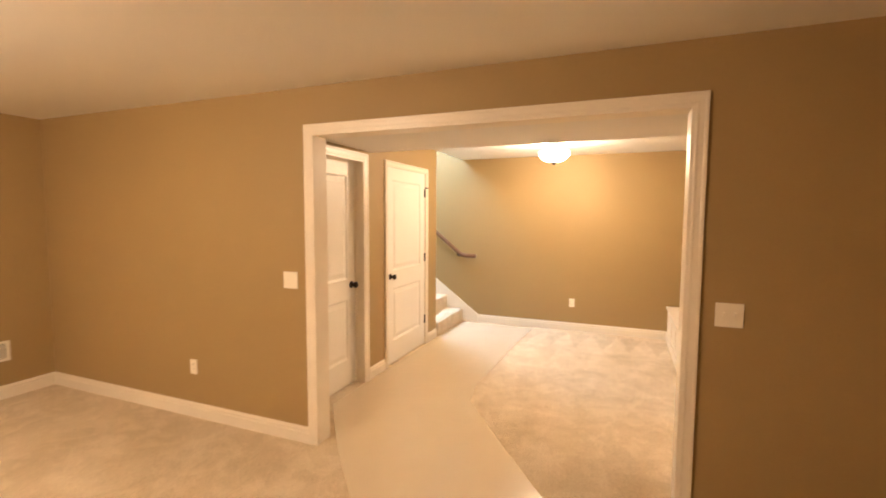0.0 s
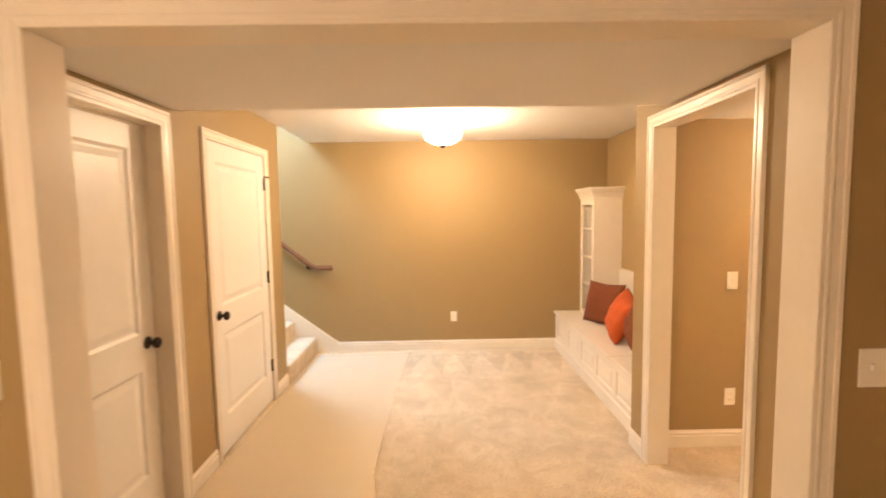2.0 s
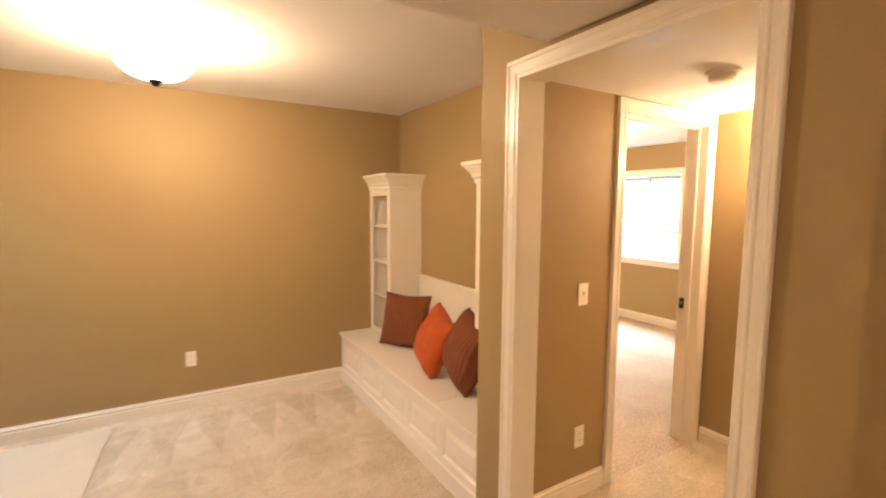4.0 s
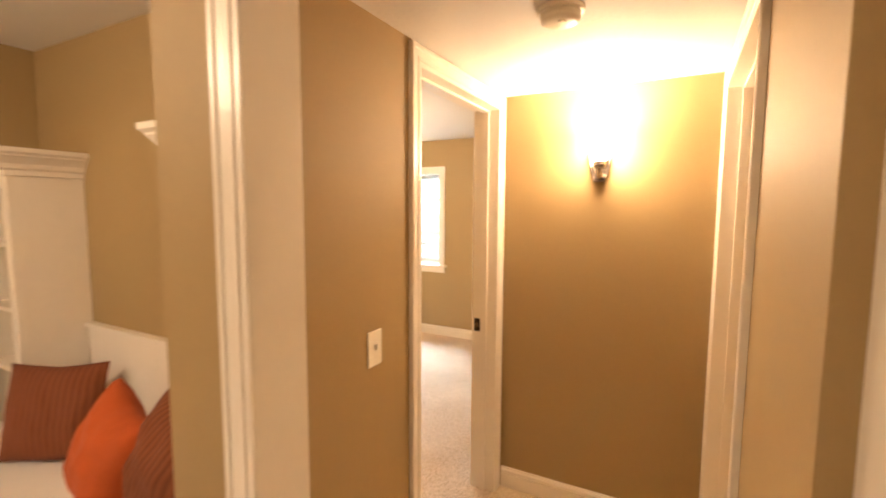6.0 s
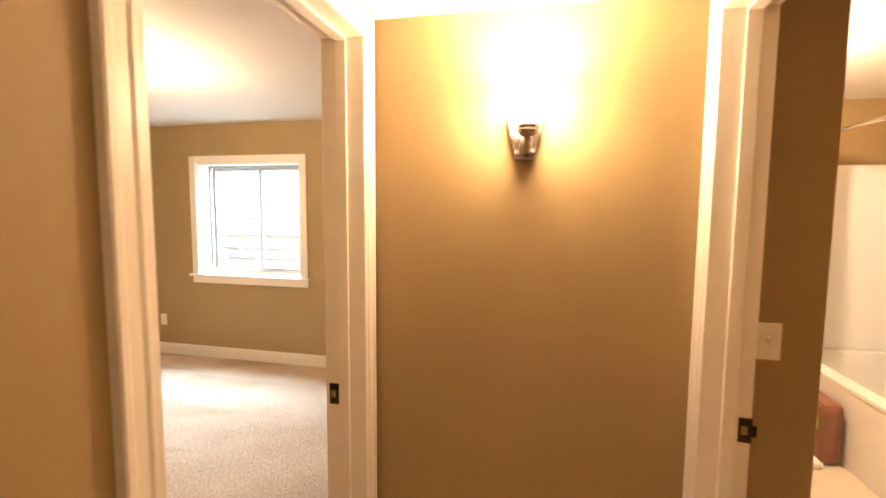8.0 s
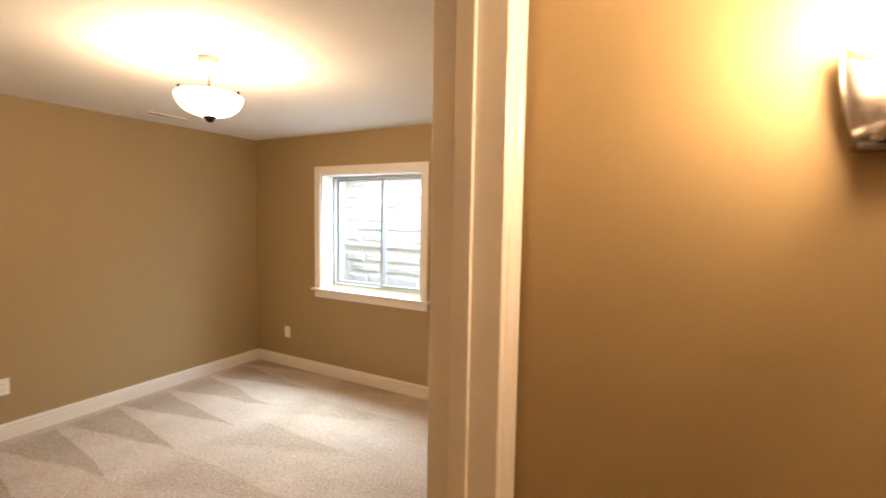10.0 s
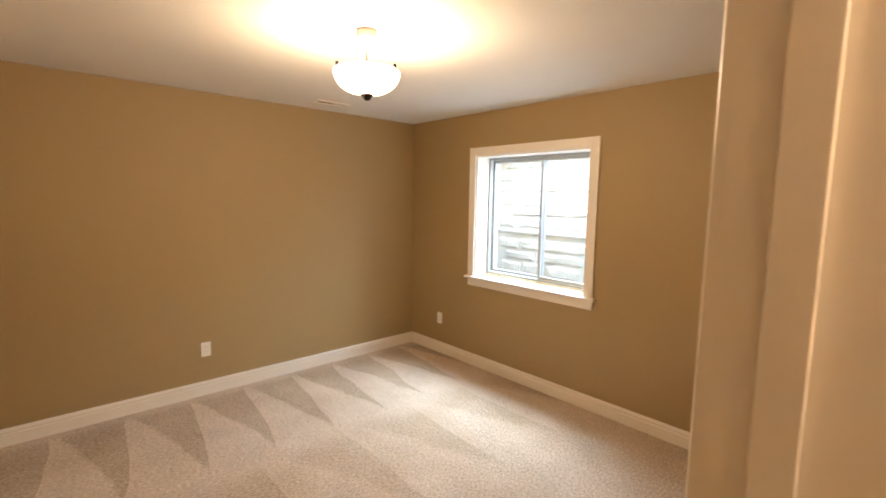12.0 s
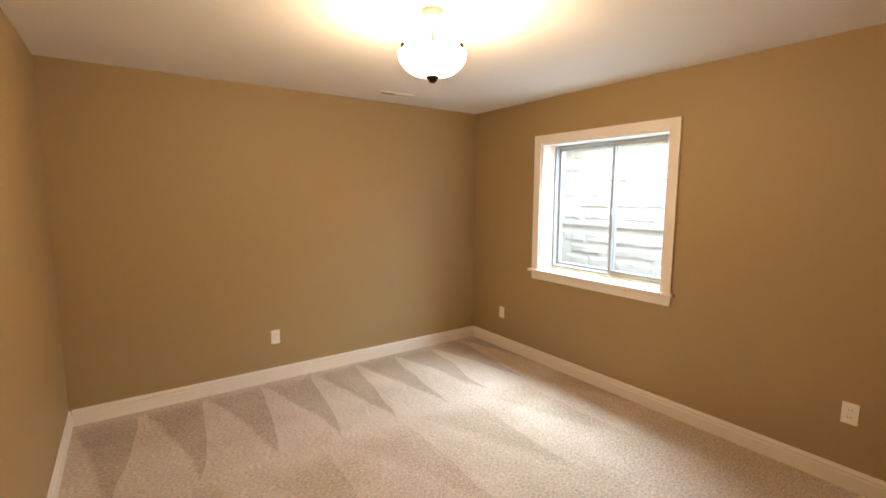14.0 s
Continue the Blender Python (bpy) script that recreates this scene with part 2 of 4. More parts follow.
def lathe(bm, profile, at, axis="z", segments=32, squash=1.0):
    """Turns (radius, height) pairs round an axis through at."""
    rings = []
    for r, h in profile:
        ring = []
        for k in range(segments):
            a = 2 * math.pi * k / segments
            c, s = r * math.cos(a), r * math.sin(a) * squash
            p = {"z": (c, s, h), "x": (h, c, s), "y": (c, h, s)}[axis]
            ring.append(bm.verts.new(Vector(at) + Vector(p)))
        rings.append(ring)
    for a, b in zip(rings, rings[1:]):
        for k in range(segments):
            bm.faces.new((a[k], a[(k + 1) % segments], b[(k + 1) % segments], b[k]))
    for ring in (rings[0], rings[-1]):
        if (ring[0].co - ring[segments // 2].co).length > 1e-5:
            bm.faces.new(ring)
    bmesh.ops.remove_doubles(bm, verts=bm.verts, dist=1e-6)
    return bm


def to_wall(plane, sign):
    """(along, z, out) on a wall to world: plane is ('x'|'y', value), sign the way that it faces."""
    axis, v = plane
    if axis == "y":
        return lambda a, z, o: Vector((a, v + sign * o, z))
    return lambda a, z, o: Vector((v + sign * o, a, z))


CASING = ((0, 0), (0, 0.009), (0.004, 0.0115), (0.018, 0.0120), (0.023, 0.0155), (0.031, 0.0160), (0.038, 0.0130), (0.064, 0.0145), (0.070, 0.0185), (0.083, 0.0190), (0.087, 0.016), (0.087, 0))


def casing(parent, plane, sign, a0, a1, top, width=0.072, relief=1.0, name="casing", first=None):
    """A mitred door surround on one wall face."""
    w = to_wall(plane, sign)
    bm = bmesh.new()
    k = width / 0.087
    k0 = (first or width) / 0.087
    rows = []
    for u, d in CASING:
        u, u0 = u * k, u * k0
        d = d if relief == 1.0 else d * relief + (0.006 if d else 0.0)
        rows.append([bm.verts.new(w(*p, d)) for p in ((a0 - u0, 0.0), (a0 - u0, top + u), (a1 + u, top + u), (a1 + u, 0.0))])
    for r, s in zip(rows, rows[1:]):
        for i in range(3):
            bm.faces.new((r[i], r[i + 1], s[i + 1], s[i]))
    for i in (0, 3):
        bm.faces.new([r[i] for r in rows])
    return part(name, bm, TRIM, parent)


def jamb(parent, plane, sign, a0, a1, top, depth, thick=0.019, stop=None):
    """The lining of an opening from one wall face (out 0) to the other (out -depth); stop: where the stop bead starts, and its end."""
    w = to_wall(plane, sign)
    bm = bmesh.new()

    def slab(p, q):
        lo = [min(u, v) for u, v in zip(p, q)]
        hi = [max(u, v) for u, v in zip(p, q)]
        box(bm, lo[0], hi[0], lo[1], hi[1], lo[2], hi[2], 0.0015)

    slab(w(a0 - thick, 0, 0.001), w(a0, top, -depth - 0.001))
    slab(w(a1, 0, 0.001), w(a1 + thick, top, -depth - 0.001))
    slab(w(a0 - thick, top, 0.001), w(a1 + thick, top + thick, -depth - 0.001))
    if stop:
        s0, s1 = stop
        slab(w(a0, 0, -s0), w(a0 + 0.011, top, -s1))
        slab(w(a1 - 0.011, 0, -s0), w(a1, top, -s1))
        slab(w(a0 + 0.011, top - 0.011, -s0), w(a1 - 0.011, top, -s1))
    return part("jamb", bm, TRIM, parent)


BASE_PROFILE = ((0.0, 0.0), (0.0, 0.015), (0.074, 0.015), (0.076, 0.008), (0.082, 0.007), (0.085, 0.0125), (0.094, 0.0135), (0.099, 0.011), (0.102, 0.006), (0.109, 0.0055), (0.112, 0.0045), (0.112, 0.0))


def baseboard(plane, sign, a0, a1, label="white moulded baseboard along the khaki wall"):
    w = to_wall(plane, sign)
    bm = bmesh.new()
    ends = [[bm.verts.new(w(a, z, d)) for z, d in BASE_PROFILE] for a in (a0, a1)]
    k = len(BASE_PROFILE)
    for i in range(k):
        bm.faces.new((ends[0][i], ends[0][(i + 1) % k], ends[1][(i + 1) % k], ends[1][i]))
    for e in ends:
        bm.faces.new(e)
    return whole("baseboard", bm, TRIM, label, "baseboard", "structure")


def panelled(bm, w, a0, a1, z0, z1, thick, panels, depth=0.010, slope=0.016):
    """A slab whose front (out 0) has sunk panels with raised fields, given as (a0, a1, z0, z1) one above another."""
    def quad(pts):
        bm.faces.new([bm.verts.new(w(*p)) for p in pts])

    def flat(x0, x1, y0, y1, o=0.0):
        if x1 - x0 > 1e-5 and y1 - y0 > 1e-5:
            quad(((x0, y0, o), (x1, y0, o), (x1, y1, o), (x0, y1, o)))

    def ring(r, s, o, q):
        (x0, x1, y0, y1), (u0, u1, v0, v1) = r, s
        quad(((x0, y0, o), (x1, y0, o), (u1, v0, q), (u0, v0, q)))
        quad(((x1, y0, o), (x1, y1, o), (u1, v1, q), (u1, v0, q)))
        quad(((x1, y1, o), (x0, y1, o), (u0, v1, q), (u1, v1, q)))
        quad(((x0, y1, o), (x0, y0, o), (u0, v0, q), (u0, v1, q)))

    z = z0
    for p0, p1, q0, q1 in panels:
        flat(a0, a1, z, q0)
        flat(a0, p0, q0, q1)
        flat(p1, a1, q0, q1)
        shrink = lambda k: (p0 + k, p1 - k, q0 + k, q1 - k)
        ring(shrink(0), shrink(slope), 0, -depth)
        ring(shrink(slope), shrink(slope + 0.012), -depth, -depth)
        ring(shrink(slope + 0.012), shrink(slope + 0.045), -depth, -depth * 0.3)
        flat(*shrink(slope + 0.045), -depth * 0.3)
        z = q1
    flat(a0, a1, z, z1)
    ring((a0, a1, z0, z1), (a0, a1, z0, z1), 0, -thick)
    flat(a0, a1, z0, z1, -thick)
    bmesh.ops.remove_doubles(bm, verts=bm.verts, dist=1e-5)
    return bm


def knob(parent, w, a, z):
    """A round knob on its rosette, standing out from the face w."""
    p, q = w(a, z, 0), w(a, z, 1)
    axis = "x" if abs(q.x - p.x) > 0.5 else "y"
    s = 1 if (q - p)["xy".index(axis)] > 0 else -1
    prof = ((0.0, 0.0), (0.032, 0.0), (0.032, 0.004), (0.027, 0.009), (0.013, 0.011), (0.011, 0.028), (0.016, 0.033), (0.026, 0.040), (0.029, 0.048), (0.027, 0.057), (0.018, 0.064), (0.0, 0.066))
    bm = lathe(bmesh.new(), [(r, s * h) for r, h in prof], p, axis, 28)
    return part("door_knob", bm, DARK, parent, "dark bronze round knob", smooth=True)


def hinge(parent, w, a, z):
    bm = bmesh.new()
    p = w(a, z, 0.006)
    lathe(bm, [(0.0, -0.05), (0.0065, -0.05), (0.0065, 0.05), (0.004, 0.054), (0.0, 0.055)], p, "z", 12)
    lo, hi = w(a - 0.018, z - 0.045, 0.0), w(a + 0.016, z + 0.045, 0.003)
    box(bm, *sorted((lo.x, hi.x)), *sorted((lo.y, hi.y)), lo.z, hi.z)
    return part("hinge", bm, DARK, parent, "dark bronze butt hinge")


def wall_plate(kind, plane, sign, a, z, gang=1, holder="on the khaki wall"):
    """An outlet, a switch or a blank plate."""
    w = to_wall(plane, sign)
    hw, hh = 0.035 + 0.023 * (gang - 1), 0.057
    name = {"outlet": "wall_outlet", "switch": "light_switch", "blank": "blank_wall_plate"}[kind]
    word = {"outlet": "white duplex wall outlet", "switch": "ivory toggle light switch plate", "blank": "blank ivory wall plate"}[kind]
    ob = thing(name, w(a, z, 0), f"{word} {holder}", "outlet" if kind == "outlet" else "switch")

    def slab(bm, a0, a1, z0, z1, o0, o1, bv):
        lo, hi = w(a0, z0, o0), w(a1, z1, o1)
        box(bm, *sorted((lo.x, hi.x)), *sorted((lo.y, hi.y)), z0, z1, bv)
        return bm

    part("cover_plate", slab(bmesh.new(), a - hw, a + hw, z - hh, z + hh, 0.0, 0.006, 0.0025), PLATE, ob)
    for g in range(gang):
        c = a + (g - (gang - 1) / 2) * 0.046
        if kind == "outlet":
            for dz in (-0.0195, 0.0195):
                f = part("receptacle", slab(bmesh.new(), c - 0.0165, c + 0.0165, z + dz - 0.0135, z + dz + 0.0135, 0.005, 0.008, 0.002), PLATE, ob)
                slots = bmesh.new()
                for da in (-0.0065, 0.0065):
                    slab(slots, c + da - 0.0012, c + da + 0.0012, z + dz - 0.004, z + dz + 0.005, 0.0075, 0.0083, 0)
                # No holes: the slots' shade is a black strip on the receptacle.
                part("slots", slots, SHADOW, f, "near-black strips standing in for the shade in the slots")
        elif kind == "switch":
            part("toggle", slab(bmesh.new(), c - 0.005, c + 0.005, z - 0.004, z + 0.014, 0.005, 0.016, 0.002), PLATE, ob)
        for dz in ((-0.030, 0.030) if kind != "outlet" else (0.0,)):
            p = w(c, z + dz, 0)
            ax = plane[0]
            part("screw", lathe(bmesh.new(), [(0, sign * 0.0055), (0.003, sign * 0.0058), (0.0025, sign * 0.0068), (0, sign * 0.007)], p, ax, 10), PLATE, ob)
    return ob


# ---- the setting: walls, floors, ceilings ----
T = 0.12


def solid(rows):
    """One closed skin round boxes that touch: only outer faces, with shared corners."""
    cuts = [sorted({round(v, 4) for r in rows for v in r[2 * k:2 * k + 2]}) for k in range(3)]
    full = set()
    for i in range(len(cuts[0]) - 1):
        for j in range(len(cuts[1]) - 1):
            for k in range(len(cuts[2]) - 1):
                c = [(cuts[a][n] + cuts[a][n + 1]) / 2 for a, n in enumerate((i, j, k))]
                if any(all(r[2 * a] < c[a] < r[2 * a + 1] for a in range(3)) for r in rows):
                    full.add((i, j, k))
    bm, seen = bmesh.new(), {}

    def corner(n):
        if n not in seen:
            seen[n] = bm.verts.new([cuts[a][n[a]] for a in range(3)])
        return seen[n]

    for cell in full:
        for a in range(3):
            for side in (0, 1):
                other = list(cell)
                other[a] += 2 * side - 1
                if tuple(other) in full:
                    continue
                b, c = (a + 1) % 3, (a + 2) % 3
                ring = []
                for u, v in ((0, 0), (1, 0), (1, 1), (0, 1)):
                    n = list(cell)
                    n[a] += side
                    n[b] += u
                    n[c] += v
                    ring.append(corner(tuple(n)))
                bm.faces.new(ring)
    return bm


def wall(name, rows, label):
    return whole(name, solid(rows), PAINT, label, "wall", "structure")


FACE_P, FACE_L, FACE_FAR, FACE_R, FACE_N, FACE_S, FACE_E = 2.53, -1.66, 6.357, 1.03, 4.13, 3.13, 2.795
OP0, OP1, OPH = -1.338, 0.818, 2.072
H = 2.40
wall("wall_partition", [(-4.39, OP0 - 0.019, FACE_P, FACE_P + T, 0, H), (OP1 + 0.019, 1.75, FACE_P, FACE_P + T, 0, H), (OP0 - 0.019, OP1 + 0.019, FACE_P, FACE_P + T, OPH + 0.019, H)],
     "khaki painted wall with a wide cased opening")
D1A, D1B, D1H = 2.86, 3.632, 2.035
D2A, D2B, D2H = 4.085, 5.012, 2.045
wall("wall_hall_left", [(FACE_L - T, FACE_L, FACE_P + T, D1A - 0.019, 0, H), (FACE_L - T, FACE_L, D1B + 0.019, D2A - 0.019, 0, H), (FACE_L - T, FACE_L, D2B + 0.019, 5.36, 0, H),
     (FACE_L - T, FACE_L, D1A - 0.019, D1B + 0.019, D1H + 0.019, H), (FACE_L - T, FACE_L, D2A - 0.019, D2B + 0.019, D2H + 0.019, H)], "khaki painted hall wall with two white doors")
# Closed recess, out of view, added to hold the south stair lamp.
wall("wall_stair_side", [(-5.4, FACE_L - T, 5.24, 5.36, 0, 3.0), (-5.4, FACE_L - T, 5.24, 5.36, 4.2, 5.0), (-5.4, -3.8, 5.24, 5.36, 3.0, 4.2), (-2.4, FACE_L - T, 5.24, 5.36, 3.0, 4.2), (-3.8, -2.4, 5.24, 5.262, 3.0, 4.2)], "khaki painted wall beside the carpeted stairs")
# The recess above the stairs is added for the north lamp, no window.
wall("wall_far", [(-5.4, -3.25, FACE_FAR, FACE_FAR + T, 0, 5.0), (-3.25, -2.15, FACE_FAR, FACE_FAR + T, 0, 2.6), (-3.25, -2.15, FACE_FAR, FACE_FAR + T, 3.7, 5.0), (-3.25, -2.15, FACE_FAR + 0.09, FACE_FAR + T, 2.6, 3.7), (-2.15, FACE_L, FACE_FAR, FACE_FAR + T, 0, 5.0), (FACE_L, 1.672, FACE_FAR, FACE_FAR + T, 0, H)], "khaki painted end wall with the stair handrail")
wall("wall_stair_top", [(-5.4, -5.28, 5.36, FACE_FAR, 0, 5.0)], "khaki painted wall at the head of the stairs")
wall("wall_alcove", [(1.672, 1.865, FACE_N + T, FACE_FAR + T, 0, H), (1.745, 1.865, FACE_FAR + T, 8.025, 0, H)], "khaki painted wall behind the built-in bench")
RD0, RD1, RDH = 3.094, 3.925, 2.045
wall("wall_hall_right", [(FACE_R, FACE_R + T, FACE_P + T, RD0 - 0.019, 0, H), (FACE_R, FACE_R + T, RD1 + 0.019, FACE_N, 0, H), (FACE_R, FACE_R + T, RD0 - 0.019, RD1 + 0.019, RDH + 0.019, H)],
     "khaki painted wall with a cased doorway")
STUB = 4.185
BD0, BD1, BDH = 1.927, 2.703, 2.048
wall("wall_bedroom_south", [(FACE_R, 1.672, FACE_N, STUB, 0, H), (1.672, BD0 - 0.019, FACE_N, FACE_N + T, 0, H), (BD1 + 0.019, 5.39, FACE_N, FACE_N + T, 0, H), (BD0 - 0.019, BD1 + 0.019, FACE_N, FACE_N + T, BDH + 0.019, H)],
     "khaki painted wall with the bedroom doorway")
BA0, BA1 = 1.812, 2.722
wall("wall_bath_north", [(FACE_R + T, BA0 - 0.019, FACE_S - T, FACE_S, 0, H), (BA1 + 0.019, FACE_E, FACE_S - T, FACE_S, 0, H), (BA0 - 0.019, BA1 + 0.019, FACE_S - T, FACE_S, BDH + 0.019, H)],
     "khaki painted wall with the bathroom doorway")
wall("wall_hall_end", [(FACE_E, FACE_E + T, FACE_S - T, FACE_N, 0, H), (2.905, 3.025, 2.76, FACE_S - T, 0, H)], "khaki painted wall with a lit sconce")
wall("wall_bath_notch", [(FACE_E + T, 5.49, FACE_S - T, FACE_S, 0, H)], "khaki painted bathroom wall")
wall("wall_bath_east", [(5.37, 5.49, 1.0, FACE_S - T, 0, H)], "khaki painted bathroom wall above the tub")
wall("wall_bath_south", [(1.75, 5.49, 0.88, 1.0, 0, H)], "khaki painted bathroom wall")
wall("wall_family_right", [(1.63, 1.75, -3.0, FACE_P, 0, H), (1.63, 1.75, FACE_P + T, FACE_S - T, 0, H)], "khaki painted family room wall")
wall("wall_family_left", [(-4.39, -4.27, -3.0, FACE_P, 0, H)], "khaki painted family room wall with a white vent")
wall("wall_family_back", [(-4.39, 1.75, -3.12, -3.0, 0, H)], "khaki painted family room wall")
WY0, WY1, WZ0, WZ1 = 5.845, 6.985, 0.865, 1.965
wall("wall_bedroom_east", [(5.27, 5.52, FACE_N + T, WY0, 0, H), (5.27, 5.52, WY1, 8.025, 0, H), (5.27, 5.52, WY0, WY1, 0, WZ0), (5.27, 5.52, WY0, WY1, WZ1, H)], "khaki painted wall with a sliding window")
wall("wall_bedroom_north", [(1.865, 5.27, 7.905, 8.025, 0, H)], "plain khaki painted bedroom wall")

whole("floor_carpet", solid([(-4.39, 1.75, -3.0, FACE_P + T, -0.1, 0), (-5.4, 2.915, FACE_P + T, FACE_N, -0.1, 0), (-5.4, 1.865, FACE_N, FACE_FAR + T, -0.1, 0)]), CARPET,
      "beige cut-pile carpet with trodden marks", "carpet", "structure")
whole("floor_bedroom", boxes((1.865, 5.39, FACE_N, 8.025, -0.1, 0)), CARPET_BED, "beige carpet with fresh vacuum wedges", "carpet", "structure")
whole("floor_bath", boxes((1.75, 5.49, 0.88, FACE_S - T - 0.001, -0.1, 0.004)), TILE, "pale bathroom vinyl floor", "floor", "structure")


def ceiling(name, x0, x1, y0, y1, z, label, top=None):
    return whole(name, boxes((x0, x1, y0, y1, z, top or z + 0.12)), CEIL, label, "ceiling", "structure")


ceiling("ceiling_family", -4.27, 1.63, -3.0, FACE_P, 2.385, "white textured family room ceiling")
SOF, SOFY = 2.14, 3.785
ceiling("ceiling_soffit", FACE_L, FACE_R, FACE_P + T, SOFY, SOF, "dropped cream ceiling soffit behind the opening", 2.485)
ceiling("ceiling_foyer", FACE_L, 1.672, SOFY, FACE_FAR, 2.365, "white ceiling with a bowl lamp")
ceiling("ceiling_hall", FACE_R + T, FACE_E, FACE_S, FACE_N, 2.13, "low white hall ceiling", 2.485)
ceiling("ceiling_bedroom", 1.865, 5.27, FACE_N + T, 7.905, 2.345, "white textured bedroom ceiling")
ceiling("ceiling_bath", 1.75, 5.37, 1.0, FACE_S - T, 2.36, "white bathroom ceiling")
ceiling("ceiling_stairwell", -5.28, FACE_L, 5.36, FACE_FAR, 4.9, "white ceiling high above the stairs")
whole("wall_stair_over", boxes((FACE_L, FACE_L + T, 5.36, FACE_FAR, 2.49, 5.0), (FACE_L - T, FACE_L, 5.24, 5.36, 2.41, 5.0)), PAINT, "khaki painted wall over the foot of the stairs", "wall", "structure")
ceiling("ceiling_closet", -5.4, FACE_L - T, FACE_P + T, 5.24, 2.40, "closed ceiling behind the hall doors")
whole("ground", boxes((-60, 60, -60, 60, -0.42, -0.31)), STONE, "stony ground outside the window", "ground", "structure")

# baseboards
baseboard(("y", FACE_P), -1, -4.27, OP0 - 0.073)
baseboard(("y", FACE_P), -1, OP1 + 0.073, 1.63)
baseboard(("x", -4.27), 1, -3.0, FACE_P - 0.015)
baseboard(("x", FACE_L), 1, D1B + 0.073, D2A - 0.064)
baseboard(("x", FACE_L), 1, D2B + 0.064, 5.375)
baseboard(("y", FACE_FAR), -1, -1.40, 1.085)
baseboard(("x", FACE_R), -1, RD1 + 0.073, STUB)
baseboard(("x", FACE_R), -1, FACE_P + T, RD0 - 0.057)
baseboard(("y", FACE_N), -1, FACE_R + T, BD0 - 0.073)
baseboard(("x", FACE_E), -1, FACE_S, FACE_N - 0.02)
baseboard(("y", FACE_S), 1, FACE_R + T, BA0 - 0.073)
baseboard(("x", 5.27), -1, FACE_N + T, 7.89)
baseboard(("y", 7.905), -1, 1.88, 5.27)
baseboard(("x", 1.865), 1, FACE_N + T, 7.905)

# the wide cased opening and the three doorways
opening = thing("doorway_1", ((OP0 + OP1) / 2, FACE_P, 0), "wide white cased opening without a door", "doorway", "structure")
casing(opening, ("y", FACE_P), -1, OP0, OP1, OPH, relief=0.55)
casing(opening, ("y", FACE_P + T), 1, OP0, OP1, OPH, 0.06)
jamb(opening, ("y", FACE_P), -1, OP0, OP1, OPH, T)
doorway = thing("doorway_2", (FACE_R, (RD0 + RD1) / 2, 0), "white cased doorway into the small hall", "doorway", "structure")
casing(doorway, ("x", FACE_R), -1, RD0, RD1, RDH, first=0.064)
jamb(doorway, ("x", FACE_R), -1, RD0, RD1, RDH, T)
bed_way = thing("doorway_3", ((BD0 + BD1) / 2, FACE_N, 0), "white cased bedroom doorway with an empty strike plate", "doorway", "structure")
casing(bed_way, ("y", FACE_N), -1, BD0, BD1, BDH)
casing(bed_way, ("y", FACE_N + T), 1, BD0, BD1, BDH)
jamb(bed_way, ("y", FACE_N), -1, BD0, BD1, BDH, T, stop=(0.045, 0.080))
bath_way = thing("doorway_4", ((BA0 + BA1) / 2, FACE_S, 0), "white cased bathroom doorway with an empty strike plate", "doorway", "structure")
casing(bath_way, ("y", FACE_S), 1, BA0, BA1, BDH)
jamb(bath_way, ("y", FACE_S), 1, BA0, BA1, BDH, T, stop=(0.045, 0.080))


def strike(parent, x, y, z):
    """A strike plate on a jamb that faces -x, with its lip and latch hole."""
    p = part("strike_plate", boxes((x - 0.003, x, y - 0.02, y + 0.014, z - 0.035, z + 0.035), (x - 0.006, x - 0.001, y - 0.03, y - 0.018, z - 0.016, z + 0.016), bevel=0.001), DARK, parent, "dark bronze strike plate")
    part("latch_hole", boxes((x - 0.0036, x - 0.0028, y - 0.009, y + 0.008, z - 0.012, z + 0.012)), NICKEL, p)


strike(bed_way, BD1, FACE_N + 0.103, 0.925)
strike(bath_way, BA1, FACE_S - 0.103, 0.935)


def hall_door(name, a0, a1, top, inset, width, label, knob_at, hinges=()):
    ob = thing(name, (FACE_L, (a0 + a1) / 2, 0), label, "door", "structure")
    casing(ob, ("x", FACE_L), 1, a0, a1, top, width)
    jamb(ob, ("x", FACE_L), 1, a0, a1, top, T, stop=(inset - 0.012, inset - 0.001) if inset > 0.02 else (0.042, 0.075))
    w = to_wall(("x", FACE_L - inset), 1)
    g = 0.003
    h = top - 0.002
    pans = [(a0 + 0.125, a1 - 0.125, 0.25, 0.80), (a0 + 0.125, a1 - 0.125, 0.985, h - 0.125)]
    leaf = part("door_leaf", panelled(bmesh.new(), w, a0 + g, a1 - g, 0.014, h, 0.035, pans), DOORW, ob, "white two-panel door leaf")
    knob(leaf, w, knob_at, 0.93)
    for z in hinges:
        hinge(leaf, w, a1 - 0.001, z)
    if hinges:
        z = hinges[-1] + 0.058
        part("door_stop", boxes((FACE_L + 0.002, FACE_L + 0.012, a1 - 0.006, a1 + 0.055, z, z + 0.010), (FACE_L + 0.002, FACE_L + 0.045, a1 - 0.006, a1 + 0.006, z - 0.004, z + 0.008), bevel=0.002), DARK, leaf, "dark hinge-pin door stop")
    return ob


hall_door("door_1", D1A, D1B, D1H, 0.085, 0.078, "closed white two-panel door set back in its frame", D1B - 0.07)
hall_door("door_2", D2A, D2B, D2H, 0.004, 0.060, "closed white two-panel closet door beside the stairs", D2A + 0.07, (0.31, 1.06, 1.82))


# ---- window ----
window = thing("window_1", (5.27, (WY0 + WY1) / 2, WZ0), "white cased sliding window onto a stone window well", "window", "structure")
SX = 5.425
cw, o = 0.072, 0.018


